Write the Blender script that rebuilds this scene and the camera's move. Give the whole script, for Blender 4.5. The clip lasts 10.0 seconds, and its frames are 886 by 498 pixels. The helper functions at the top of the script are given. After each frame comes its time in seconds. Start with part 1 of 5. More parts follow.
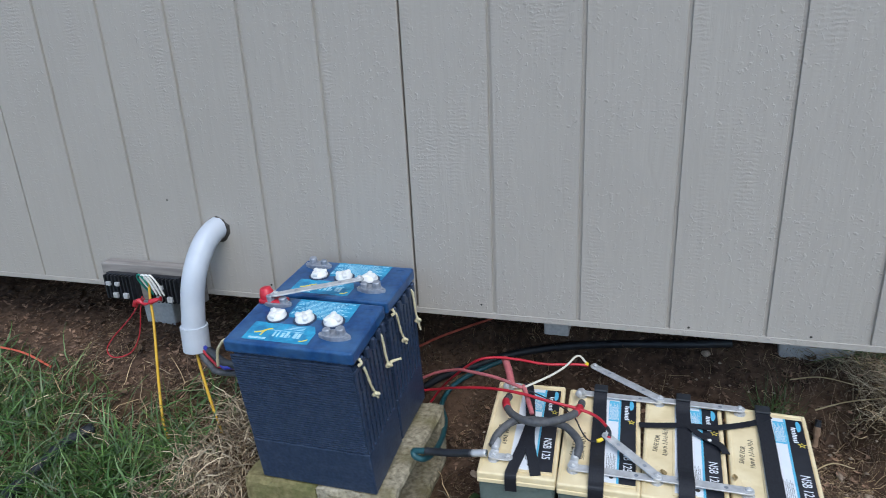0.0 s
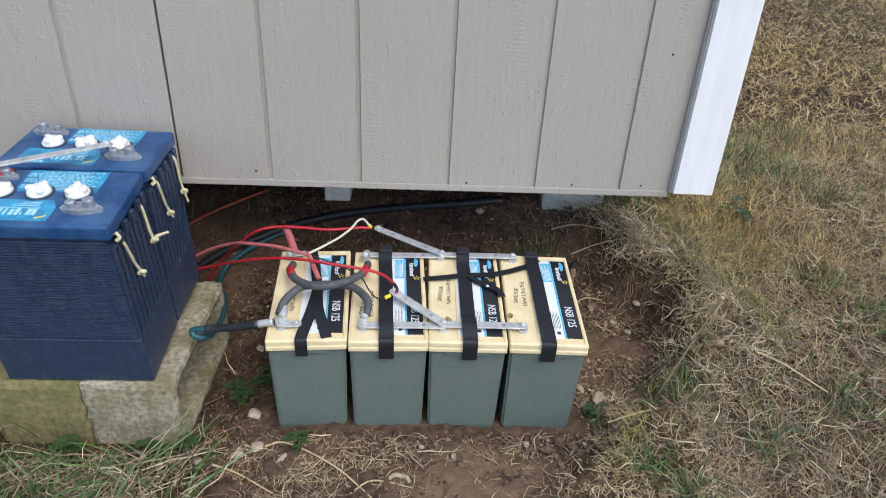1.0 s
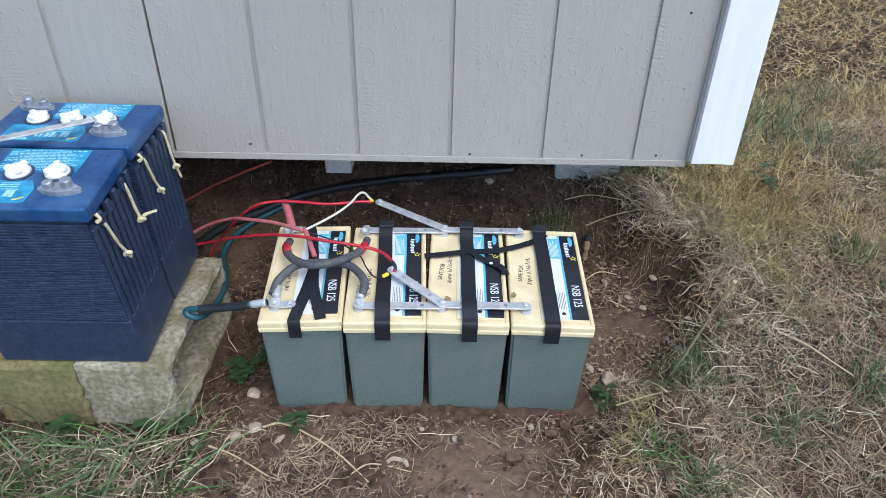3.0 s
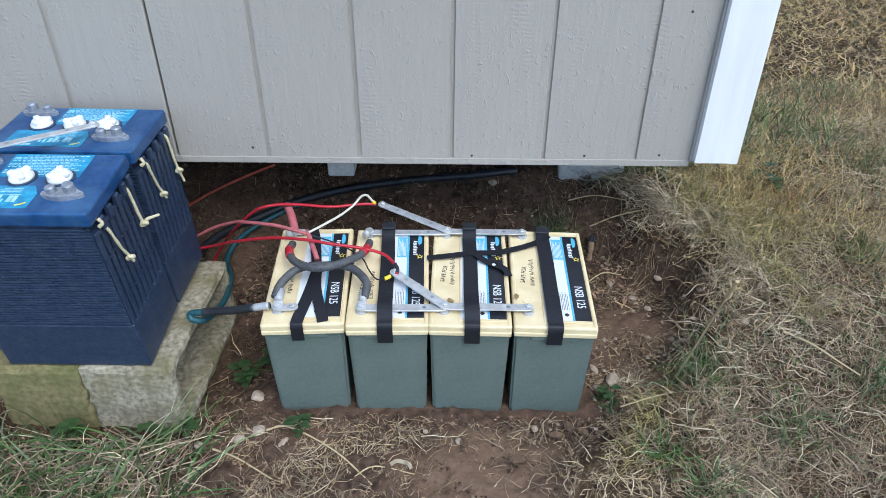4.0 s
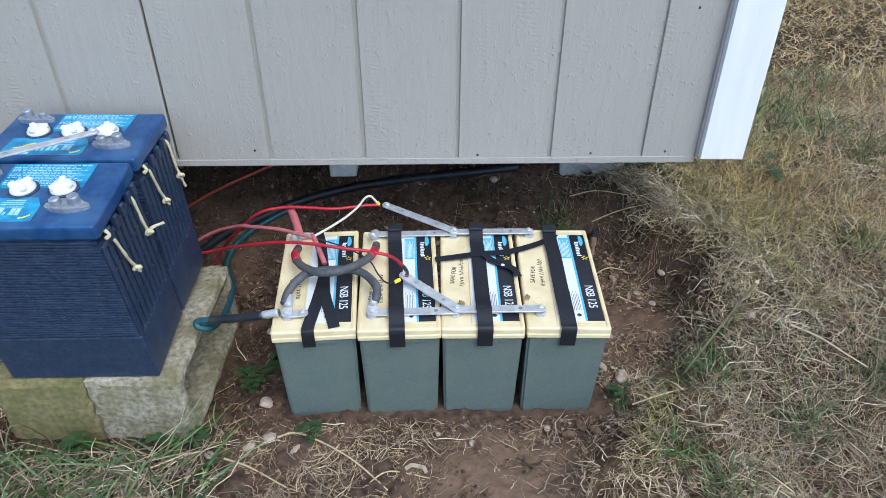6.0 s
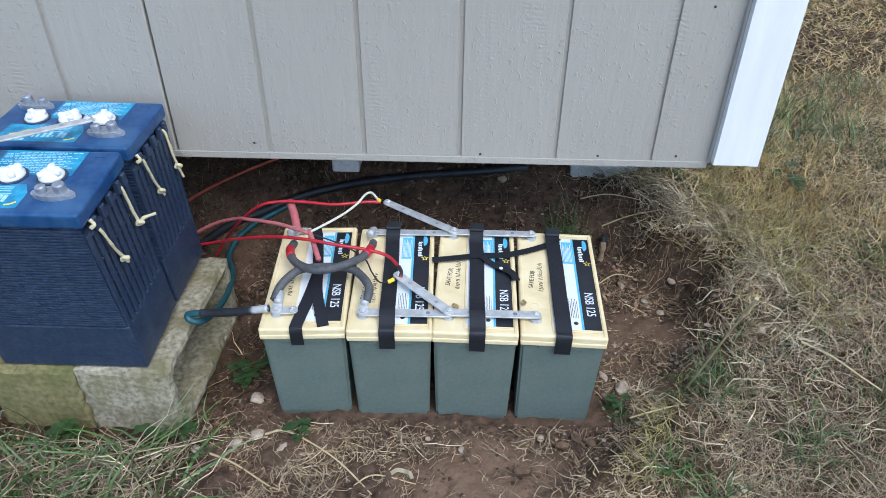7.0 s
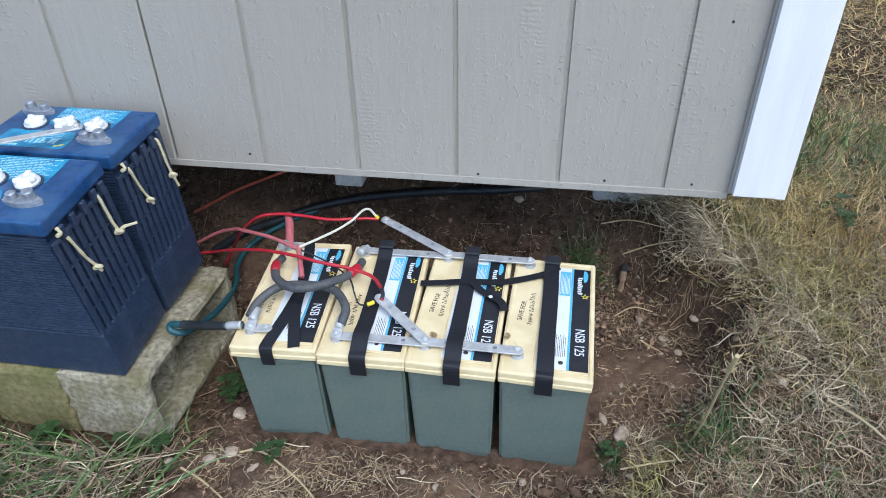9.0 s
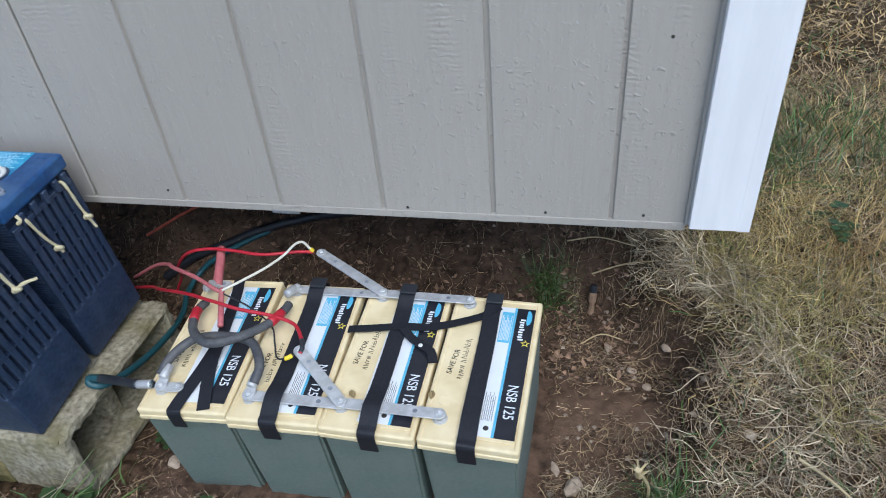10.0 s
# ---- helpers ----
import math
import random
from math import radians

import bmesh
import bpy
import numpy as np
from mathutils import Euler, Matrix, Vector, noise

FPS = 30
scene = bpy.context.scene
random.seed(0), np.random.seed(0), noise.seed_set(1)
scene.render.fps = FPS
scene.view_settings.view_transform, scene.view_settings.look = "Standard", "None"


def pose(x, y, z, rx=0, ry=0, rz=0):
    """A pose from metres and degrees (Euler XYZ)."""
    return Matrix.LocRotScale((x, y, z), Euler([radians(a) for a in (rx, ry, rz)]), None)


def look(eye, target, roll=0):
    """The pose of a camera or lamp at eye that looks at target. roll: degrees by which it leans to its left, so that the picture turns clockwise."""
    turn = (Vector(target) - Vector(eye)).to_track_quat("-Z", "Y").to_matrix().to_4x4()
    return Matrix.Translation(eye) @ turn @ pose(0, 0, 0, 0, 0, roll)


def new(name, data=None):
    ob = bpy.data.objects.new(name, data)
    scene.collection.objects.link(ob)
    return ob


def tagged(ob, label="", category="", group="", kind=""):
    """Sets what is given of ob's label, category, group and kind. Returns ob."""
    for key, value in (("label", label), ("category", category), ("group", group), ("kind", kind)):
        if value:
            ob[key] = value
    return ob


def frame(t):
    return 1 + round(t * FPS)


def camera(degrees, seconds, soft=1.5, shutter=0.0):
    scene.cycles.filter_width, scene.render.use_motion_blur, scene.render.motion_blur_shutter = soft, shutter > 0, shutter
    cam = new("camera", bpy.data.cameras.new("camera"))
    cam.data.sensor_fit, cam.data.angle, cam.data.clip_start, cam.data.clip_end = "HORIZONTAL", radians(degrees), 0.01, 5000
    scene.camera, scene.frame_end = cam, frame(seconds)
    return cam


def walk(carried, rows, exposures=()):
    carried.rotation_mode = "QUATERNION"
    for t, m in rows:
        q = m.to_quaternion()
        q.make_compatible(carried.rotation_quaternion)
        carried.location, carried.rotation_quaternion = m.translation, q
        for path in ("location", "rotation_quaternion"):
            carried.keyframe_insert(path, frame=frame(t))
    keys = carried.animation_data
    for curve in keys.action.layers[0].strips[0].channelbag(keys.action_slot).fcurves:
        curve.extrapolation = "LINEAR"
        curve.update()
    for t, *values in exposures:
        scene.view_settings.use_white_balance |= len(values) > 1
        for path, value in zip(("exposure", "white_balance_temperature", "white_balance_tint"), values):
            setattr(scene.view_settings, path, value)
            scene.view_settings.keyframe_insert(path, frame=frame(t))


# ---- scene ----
cam = camera(67.5, 10.0, 0.6, 0.2)
PATH = [
    (0, (0.545, -1.455, 1.155), (-0.031, 0.336, 0.476), -2.9),
    (0.3, (0.484, -1.481, 1.115), (-0.037, 0.345, 0.487), -2.9),
    (0.5, (0.491, -1.481, 1.1), (0.192, 0.354, 0.363), -0.8),
    (0.7, (0.523, -1.468, 1.073), (0.474, 0.351, 0.242), 0.8),
    (1, (0.52, -1.423, 1.08), (0.628, 0.311, 0.089), 3.1),
    (1.5, (0.558, -1.405, 1.079), (0.624, 0.289, 0.018), 2.8),
    (2, (0.565, -1.38, 1.077), (0.608, 0.312, 0.011), 2.3),
    (2.5, (0.58, -1.356, 1.077), (0.604, 0.318, -0.017), 1.6),
    (4, (0.599, -1.35, 1.076), (0.591, 0.327, -0.014), 0.4),
    (4.5, (0.622, -1.348, 1.077), (0.564, 0.336, 0.0), -0.0),
    (5, (0.549, -1.326, 1.087), (0.581, 0.345, -0.012), 0.1),
    (5.5, (0.541, -1.327, 1.092), (0.593, 0.336, -0.018), 0.1),
    (7, (0.61, -1.289, 1.081), (0.568, 0.361, -0.049), 0.6),
    (7.5, (0.744, -1.264, 1.074), (0.506, 0.376, -0.045), -2.7),
    (8, (0.802, -1.266, 1.083), (0.465, 0.36, -0.032), -3.0),
    (8.5, (0.81, -1.269, 1.079), (0.47, 0.365, -0.022), -4.3),
    (9, (0.782, -1.196, 1.066), (0.505, 0.445, -0.043), -1.0),
    (9.5, (0.778, -1.084, 1.09), (0.548, 0.532, -0.066), 2.5),
    (10, (0.966, -0.973, 1.112), (0.565, 0.573, -0.091), -5.6),
]
EXPOSURES = [(0, 0.91, 6150, 7), (1, 1.12, 6650, 9), (2, 1.21, 6400, 8), (2.5, 1.23, 6180, 8), (4, 1.22, 5950, 6), (5.5, 1.22, 5900, 6), (8, 1.2, 5980, 6), (9.5, 1.14, 6030, 7), (10, 0.99, 6050, 7)]
walk(cam, [(t, look(eye, target, roll)) for t, eye, target, roll in PATH], EXPOSURES)
SKY, SUN = 0.12, 1.0

# ---- world, sun, exposure ----
world = bpy.data.worlds.new("overcast_sky")
scene.world = world
world.use_nodes = True
wn = world.node_tree.nodes
sky = wn.new("ShaderNodeTexSky")
sky.sky_type, sky.sun_disc = "NISHITA", False
sky.sun_elevation, sky.sun_rotation = radians(53), radians(148)
sky.air_density, sky.dust_density = 1.0, 1.2
wn["Background"].inputs["Strength"].default_value = SKY
world.node_tree.links.new(sky.outputs["Color"], wn["Background"].inputs["Color"])
sun = new("sun", bpy.data.lights.new("sun", "SUN"))
sun.data.energy, sun.data.angle, sun.data.color = SUN, radians(40), (1.0, 0.98, 0.95)
sun.matrix_world = look((1.55, -2.45, 3.9), (0, 0, 0))


# ---- materials ----
def material(name, dark, light, size=0.02, rough=0.6, bump=0.2, metal=0.0, stretch=(1, 1, 1), stain=None, stain_size=0.25,
             stain_amount=0.5, island=0.0, depth=0.002, spec=0.5):
    """Two noises, fine grain and broad blotches, mixed between two colours, with relief from the grain."""
    m = bpy.data.materials.new(name)
    m.use_nodes = True
    t = m.node_tree
    n, l = t.nodes, t.links
    b = n["Principled BSDF"]
    co, mp = n.new("ShaderNodeTexCoord"), n.new("ShaderNodeMapping")
    mp.inputs["Scale"].default_value = stretch
    l.new(co.outputs["Object"], mp.inputs["Vector"])
    fine, broad = n.new("ShaderNodeTexNoise"), n.new("ShaderNodeTexNoise")
    fine.inputs["Scale"].default_value, fine.inputs["Detail"].default_value = 1 / size, 5
    broad.inputs["Scale"].default_value, broad.inputs["Detail"].default_value = 1 / stain_size, 3
    l.new(mp.outputs["Vector"], fine.inputs["Vector"])
    l.new(co.outputs["Object"], broad.inputs["Vector"])
    ramp = n.new("ShaderNodeValToRGB")
    ramp.color_ramp.elements[0].position, ramp.color_ramp.elements[1].position = 0.3, 0.7
    ramp.color_ramp.elements[0].color, ramp.color_ramp.elements[1].color = (*dark, 1), (*light, 1)
    l.new(fine.outputs["Fac"], ramp.inputs["Fac"])
    mix = n.new("ShaderNodeMix")
    mix.data_type = "RGBA"
    mix.inputs["B"].default_value = (*(stain or dark), 1)
    edge = n.new("ShaderNodeMapRange")
    edge.inputs["From Min"].default_value, edge.inputs["From Max"].default_value = 0.42, 0.75
    edge.inputs["To Max"].default_value = stain_amount
    l.new(broad.outputs["Fac"], edge.inputs["Value"])
    l.new(edge.outputs["Result"], mix.inputs["Factor"])
    l.new(ramp.outputs["Color"], mix.inputs["A"])
    last = mix.outputs["Result"]
    if island:
        geo, hsv, rng = n.new("ShaderNodeNewGeometry"), n.new("ShaderNodeHueSaturation"), n.new("ShaderNodeMapRange")
        rng.inputs["To Min"].default_value, rng.inputs["To Max"].default_value = 1 - island, 1 + island
        l.new(geo.outputs["Random Per Island"], rng.inputs["Value"])
        l.new(rng.outputs["Result"], hsv.inputs["Value"])
        l.new(last, hsv.inputs["Color"])
        last = hsv.outputs["Color"]
    l.new(last, b.inputs["Base Color"])
    b.inputs["Roughness"].default_value, b.inputs["Metallic"].default_value = rough, metal
    b.inputs["Specular IOR Level"].default_value = spec
    if bump:
        bp = n.new("ShaderNodeBump")
        bp.inputs["Strength"].default_value, bp.inputs["Distance"].default_value = bump, depth
        l.new(fine.outputs["Fac"], bp.inputs["Height"])
        l.new(bp.outputs["Normal"], b.inputs["Normal"])
    return m


def siding_material():
    """Painted rough-sawn plywood: vertical grain, swirls and cross chatter pressed into the board."""
    m = material("taupe_painted_siding", (0.365, 0.34, 0.304), (0.382, 0.356, 0.32), 0.012, 0.62, 0, stretch=(1, 1, 0.08),
                 stain=(0.325, 0.302, 0.27), stain_size=0.6, stain_amount=0.55)
    t = m.node_tree
    n, l = t.nodes, t.links
    co = n.new("ShaderNodeTexCoord")
    heights = []
    for stretch, size, detail, weight in (((1, 1, 0.05), 0.006, 2, 0.1), ((0.8, 1, 0.7), 0.0075, 2, 0.4), ((1, 1, 0.22), 0.03, 3, 0.5)):
        mp, ns, mul = n.new("ShaderNodeMapping"), n.new("ShaderNodeTexNoise"), n.new("ShaderNodeMath")
        mp.inputs["Scale"].default_value = stretch
        ns.inputs["Scale"].default_value, ns.inputs["Detail"].default_value, ns.inputs["Distortion"].default_value = 1 / size, detail, 0.6
        l.new(co.outputs["Object"], mp.inputs["Vector"])
        l.new(mp.outputs["Vector"], ns.inputs["Vector"])
        mul.operation = "MULTIPLY"
        mul.inputs[1].default_value = weight
        src = ns.outputs["Fac"]
        if weight == 0.4:
            fl = n.new("ShaderNodeMapRange")
            fl.inputs["From Min"].default_value, fl.inputs["From Max"].default_value = 0.58, 0.74
            l.new(src, fl.inputs["Value"])
            src = fl.outputs["Result"]
        l.new(src, mul.inputs[0])
        heights.append(mul.outputs[0])
    patch, gate, gated = n.new("ShaderNodeTexNoise"), n.new("ShaderNodeMapRange"), n.new("ShaderNodeMath")
    patch.inputs["Scale"].default_value = 5.5
    l.new(co.outputs["Object"], patch.inputs["Vector"])
    gate.inputs["From Min"].default_value, gate.inputs["From Max"].default_value = 0.3, 0.62
    l.new(patch.outputs["Fac"], gate.inputs["Value"])
    gated.operation = "MULTIPLY"
    l.new(heights[1], gated.inputs[0])
    l.new(gate.outputs["Result"], gated.inputs[1])
    a, c = n.new("ShaderNodeMath"), n.new("ShaderNodeMath")
    l.new(heights[0], a.inputs[0]), l.new(gated.outputs[0], a.inputs[1])
    l.new(a.outputs[0], c.inputs[0]), l.new(heights[2], c.inputs[1])
    # saw chatter: short level ripples in upright streaks
    wave, streak, smap, sgate, chat, tot = n.new("ShaderNodeTexWave"), n.new("ShaderNodeTexNoise"), n.new("ShaderNodeMapping"), n.new("ShaderNodeMapRange"), n.new("ShaderNodeMath"), n.new("ShaderNodeMath")
    wave.bands_direction = "Z"
    wave.inputs["Scale"].default_value, wave.inputs["Distortion"].default_value, wave.inputs["Detail"].default_value, wave.inputs["Detail Scale"].default_value = 34, 7, 3, 1.6
    l.new(co.outputs["Object"], wave.inputs["Vector"])
    smap.inputs["Scale"].default_value = (1, 1, 0.16)
    l.new(co.outputs["Object"], smap.inputs["Vector"])
    streak.inputs["Scale"].default_value, streak.inputs["Detail"].default_value = 19, 3
    l.new(smap.outputs["Vector"], streak.inputs["Vector"])
    sgate.inputs["From Min"].default_value, sgate.inputs["From Max"].default_value, sgate.inputs["To Max"].default_value = 0.5, 0.7, 0.17
    l.new(streak.outputs["Fac"], sgate.inputs["Value"])
    chat.operation = "MULTIPLY"
    l.new(wave.outputs["Fac"], chat.inputs[0]), l.new(sgate.outputs["Result"], chat.inputs[1])
    l.new(c.outputs[0], tot.inputs[0]), l.new(chat.outputs[0], tot.inputs[1])
    bp = n.new("ShaderNodeBump")
    bp.inputs["Strength"].default_value, bp.inputs["Distance"].default_value = 0.8, 0.004
    l.new(tot.outputs[0], bp.inputs["Height"])
    l.new(bp.outputs["Normal"], n["Principled BSDF"].inputs["Normal"])
    return m


SIDING = siding_material()
TRIM_WHITE = material("white_painted_trim", (0.74, 0.74, 0.76), (0.82, 0.82, 0.84), 0.02, 0.5, 0.15, stretch=(1, 1, 0.1), stain=(0.7, 0.7, 0.72), stain_amount=0.3)
CONCRETE = material("weathered_concrete", (0.17, 0.15, 0.105), (0.43, 0.39, 0.29), 0.011, 0.92, 0.8, stain=(0.16, 0.14, 0.065), stain_size=0.07, stain_amount=0.9, depth=0.003, spec=0.2)
MOSSY = material("mossy_concrete", (0.14, 0.12, 0.055), (0.26, 0.225, 0.11), 0.012, 0.92, 0.35, stain=(0.1, 0.12, 0.04), stain_size=0.07, stain_amount=0.7, depth=0.003, spec=0.2)
PIER = material("pale_concrete_pier", (0.36, 0.37, 0.38), (0.5, 0.51, 0.52), 0.012, 0.9, 0.5, depth=0.003, spec=0.2)
CREAM = material("cream_plastic", (0.74, 0.61, 0.37), (0.8, 0.685, 0.44), 0.05, 0.42, 0.05, stain=(0.62, 0.49, 0.26), stain_size=0.03, stain_amount=0.55)
GREEN_CASE = material("grey_green_plastic", (0.108, 0.144, 0.131), (0.136, 0.178, 0.161), 0.008, 0.46, 0.08, stain=(0.165, 0.19, 0.166), stain_size=0.07, stain_amount=0.6)
NAVY = material("navy_rubber_case", (0.013, 0.024, 0.052), (0.03, 0.051, 0.1), 0.008, 0.4, 0.25, stain=(0.1, 0.13, 0.19), stain_size=0.025, stain_amount=0.22)
BLUE = material("blue_plastic_lid", (0.006, 0.038, 0.125), (0.013, 0.07, 0.21), 0.012, 0.3, 0.08, stain=(0.06, 0.14, 0.27), stain_size=0.045, stain_amount=0.65)
CYAN = material("cyan_print", (0.015, 0.24, 0.44), (0.045, 0.36, 0.56), 0.006, 0.35, 0.0, stain=(0.01, 0.1, 0.25), stain_size=0.03, stain_amount=0.8)
PALE_PRINT = material("pale_blue_print", (0.2, 0.5, 0.64), (0.5, 0.72, 0.8), 0.006, 0.4, 0.0)
YELLOW_PRINT = material("yellow_print", (0.75, 0.6, 0.08), (0.8, 0.68, 0.12), 0.02, 0.4, 0.0)
WHITE_LABEL = material("white_label", (0.7, 0.74, 0.78), (0.78, 0.81, 0.84), 0.03, 0.35, 0.02, stain=(0.6, 0.63, 0.66), stain_size=0.03, stain_amount=0.4)
BLACK_LABEL = material("black_label", (0.012, 0.014, 0.02), (0.02, 0.022, 0.03), 0.02, 0.35, 0.02)
SKY_LABEL = material("sky_blue_label", (0.1, 0.42, 0.62), (0.14, 0.5, 0.7), 0.02, 0.35, 0.0)
INK = material("faded_ink", (0.018, 0.017, 0.016), (0.06, 0.05, 0.04), 0.006, 0.7, 0.0)
WEBBING = material("black_webbing", (0.004, 0.005, 0.009), (0.013, 0.015, 0.022), 0.0025, 0.6, 0.5, stretch=(1, 0.3, 1), depth=0.001)
ZINC = material("galvanised_steel", (0.46, 0.47, 0.48), (0.64, 0.65, 0.66), 0.014, 0.45, 0.12, metal=0.35, stain=(0.3, 0.3, 0.29), stain_size=0.03, stain_amount=0.6)
LEAD = material("dull_lead", (0.19, 0.21, 0.25), (0.38, 0.41, 0.46), 0.012, 0.4, 0.3, metal=0.3)
CAP_WHITE = material("white_plastic_cap", (0.72, 0.72, 0.7), (0.8, 0.8, 0.78), 0.01, 0.4, 0.04, stain=(0.6, 0.58, 0.52), stain_size=0.02, stain_amount=0.4)
ROPE = material("cream_rope", (0.5, 0.44, 0.27), (0.68, 0.62, 0.42), 0.003, 0.85, 0.8, depth=0.0015)
RED = material("red_insulation", (0.42, 0.012, 0.025), (0.55, 0.025, 0.045), 0.02, 0.38, 0.05, stain=(0.32, 0.02, 0.03))
PINK = material("faded_pink_insulation", (0.42, 0.105, 0.12), (0.56, 0.17, 0.18), 0.012, 0.55, 0.1, stain=(0.45, 0.16, 0.15), stain_size=0.04)
DULL_RED = material("dull_red_insulation", (0.5, 0.09, 0.05), (0.62, 0.14, 0.08), 0.02, 0.55, 0.1)
GREY_RUBBER = material("grey_rubber_cable", (0.045, 0.048, 0.055), (0.085, 0.088, 0.095), 0.008, 0.6, 0.25, stain=(0.13, 0.125, 0.12), stain_size=0.03)
BLACK_RUBBER = material("black_rubber", (0.01, 0.012, 0.016), (0.026, 0.03, 0.038), 0.02, 0.45, 0.1, stain=(0.05, 0.055, 0.06), stain_size=0.06)
TEAL = material("teal_insulation", (0.01, 0.07, 0.09), (0.02, 0.11, 0.135), 0.02, 0.45, 0.1, stain=(0.03, 0.06, 0.07))
WHITE_WIRE = material("white_insulation", (0.6, 0.57, 0.48), (0.7, 0.67, 0.58), 0.01, 0.5, 0.05)
YELLOW = material("yellow_insulation", (0.52, 0.3, 0.015), (0.66, 0.4, 0.03), 0.02, 0.45, 0.05, stain=(0.42, 0.24, 0.04))
CRIMP = material("yellow_crimp", (0.75, 0.55, 0.02), (0.82, 0.62, 0.04), 0.01, 0.4, 0.0)
ROYAL = material("royal_blue_insulation", (0.02, 0.03, 0.25), (0.03, 0.04, 0.36), 0.02, 0.4, 0.05)
GREEN_WIRE = material("green_insulation", (0.01, 0.16, 0.12), (0.02, 0.24, 0.18), 0.02, 0.45, 0.05)
PVC = material("grey_pvc_conduit", (0.47, 0.51, 0.57), (0.55, 0.59, 0.65), 0.05, 0.4, 0.04, stain=(0.41, 0.44, 0.5), stain_size=0.1, stain_amount=0.4)
OLD_WOOD = material("weathered_board", (0.16, 0.145, 0.135), (0.3, 0.275, 0.255), 0.012, 0.85, 0.5, stretch=(0.08, 1, 1), depth=0.002)
BLACK_METAL = material("black_anodised_metal", (0.015, 0.017, 0.022), (0.035, 0.038, 0.045), 0.01, 0.4, 0.1, metal=0.4)
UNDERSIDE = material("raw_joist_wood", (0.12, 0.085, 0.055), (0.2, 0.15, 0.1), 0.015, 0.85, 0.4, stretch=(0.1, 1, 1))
STONE = material("field_stone", (0.2, 0.155, 0.115), (0.4, 0.32, 0.24), 0.012, 0.85, 0.4, island=0.35, depth=0.002)
LITTER = material("leaf_litter", (0.07, 0.04, 0.024), (0.3, 0.19, 0.125), 0.01, 0.85, 0.2, island=0.8)
LEAF_DEAD = material("dead_leaf", (0.2, 0.125, 0.075), (0.34, 0.23, 0.15), 0.015, 0.8, 0.2, island=0.4)
STRAW = material("dry_grass", (0.27, 0.19, 0.1), (0.54, 0.415, 0.235), 0.05, 0.7, 0.0, stain=(0.15, 0.09, 0.05), stain_size=0.1, stain_amount=0.85, island=0.75)
GOLD = material("golden_grass", (0.35, 0.25, 0.09), (0.58, 0.45, 0.2), 0.05, 0.7, 0.0, stain=(0.3, 0.16, 0.05), stain_size=0.2, stain_amount=0.75, island=0.6)
PALE_STRAW = material("bleached_straw", (0.38, 0.31, 0.2), (0.6, 0.51, 0.35), 0.05, 0.75, 0.0, stain=(0.2, 0.14, 0.09), stain_size=0.06, stain_amount=0.8, island=0.65)
DEAD_STRAW = material("withered_brown_straw", (0.16, 0.105, 0.066), (0.4, 0.3, 0.2), 0.05, 0.8, 0.0, stain=(0.1, 0.062, 0.04), stain_size=0.05, stain_amount=0.75, island=0.7)
GRASS = material("green_grass", (0.022, 0.07, 0.012), (0.078, 0.155, 0.032), 0.05, 0.45, 0.0, stain=(0.14, 0.14, 0.055), stain_size=0.15, stain_amount=0.45, island=0.6)
REED = material("pale_reed", (0.46, 0.36, 0.19), (0.6, 0.49, 0.29), 0.02, 0.6, 0.1, stain=(0.36, 0.26, 0.13), stain_size=0.08, stain_amount=0.4)
OLIVE = material("yellow_green_grass", (0.15, 0.135, 0.035), (0.4, 0.35, 0.125), 0.05, 0.65, 0.0, stain=(0.3, 0.2, 0.07), stain_size=0.08, stain_amount=0.7, island=0.6)
LEAF_GREEN = material("weed_leaf", (0.024, 0.055, 0.014), (0.052, 0.098, 0.03), 0.01, 0.5, 0.1, island=0.25)


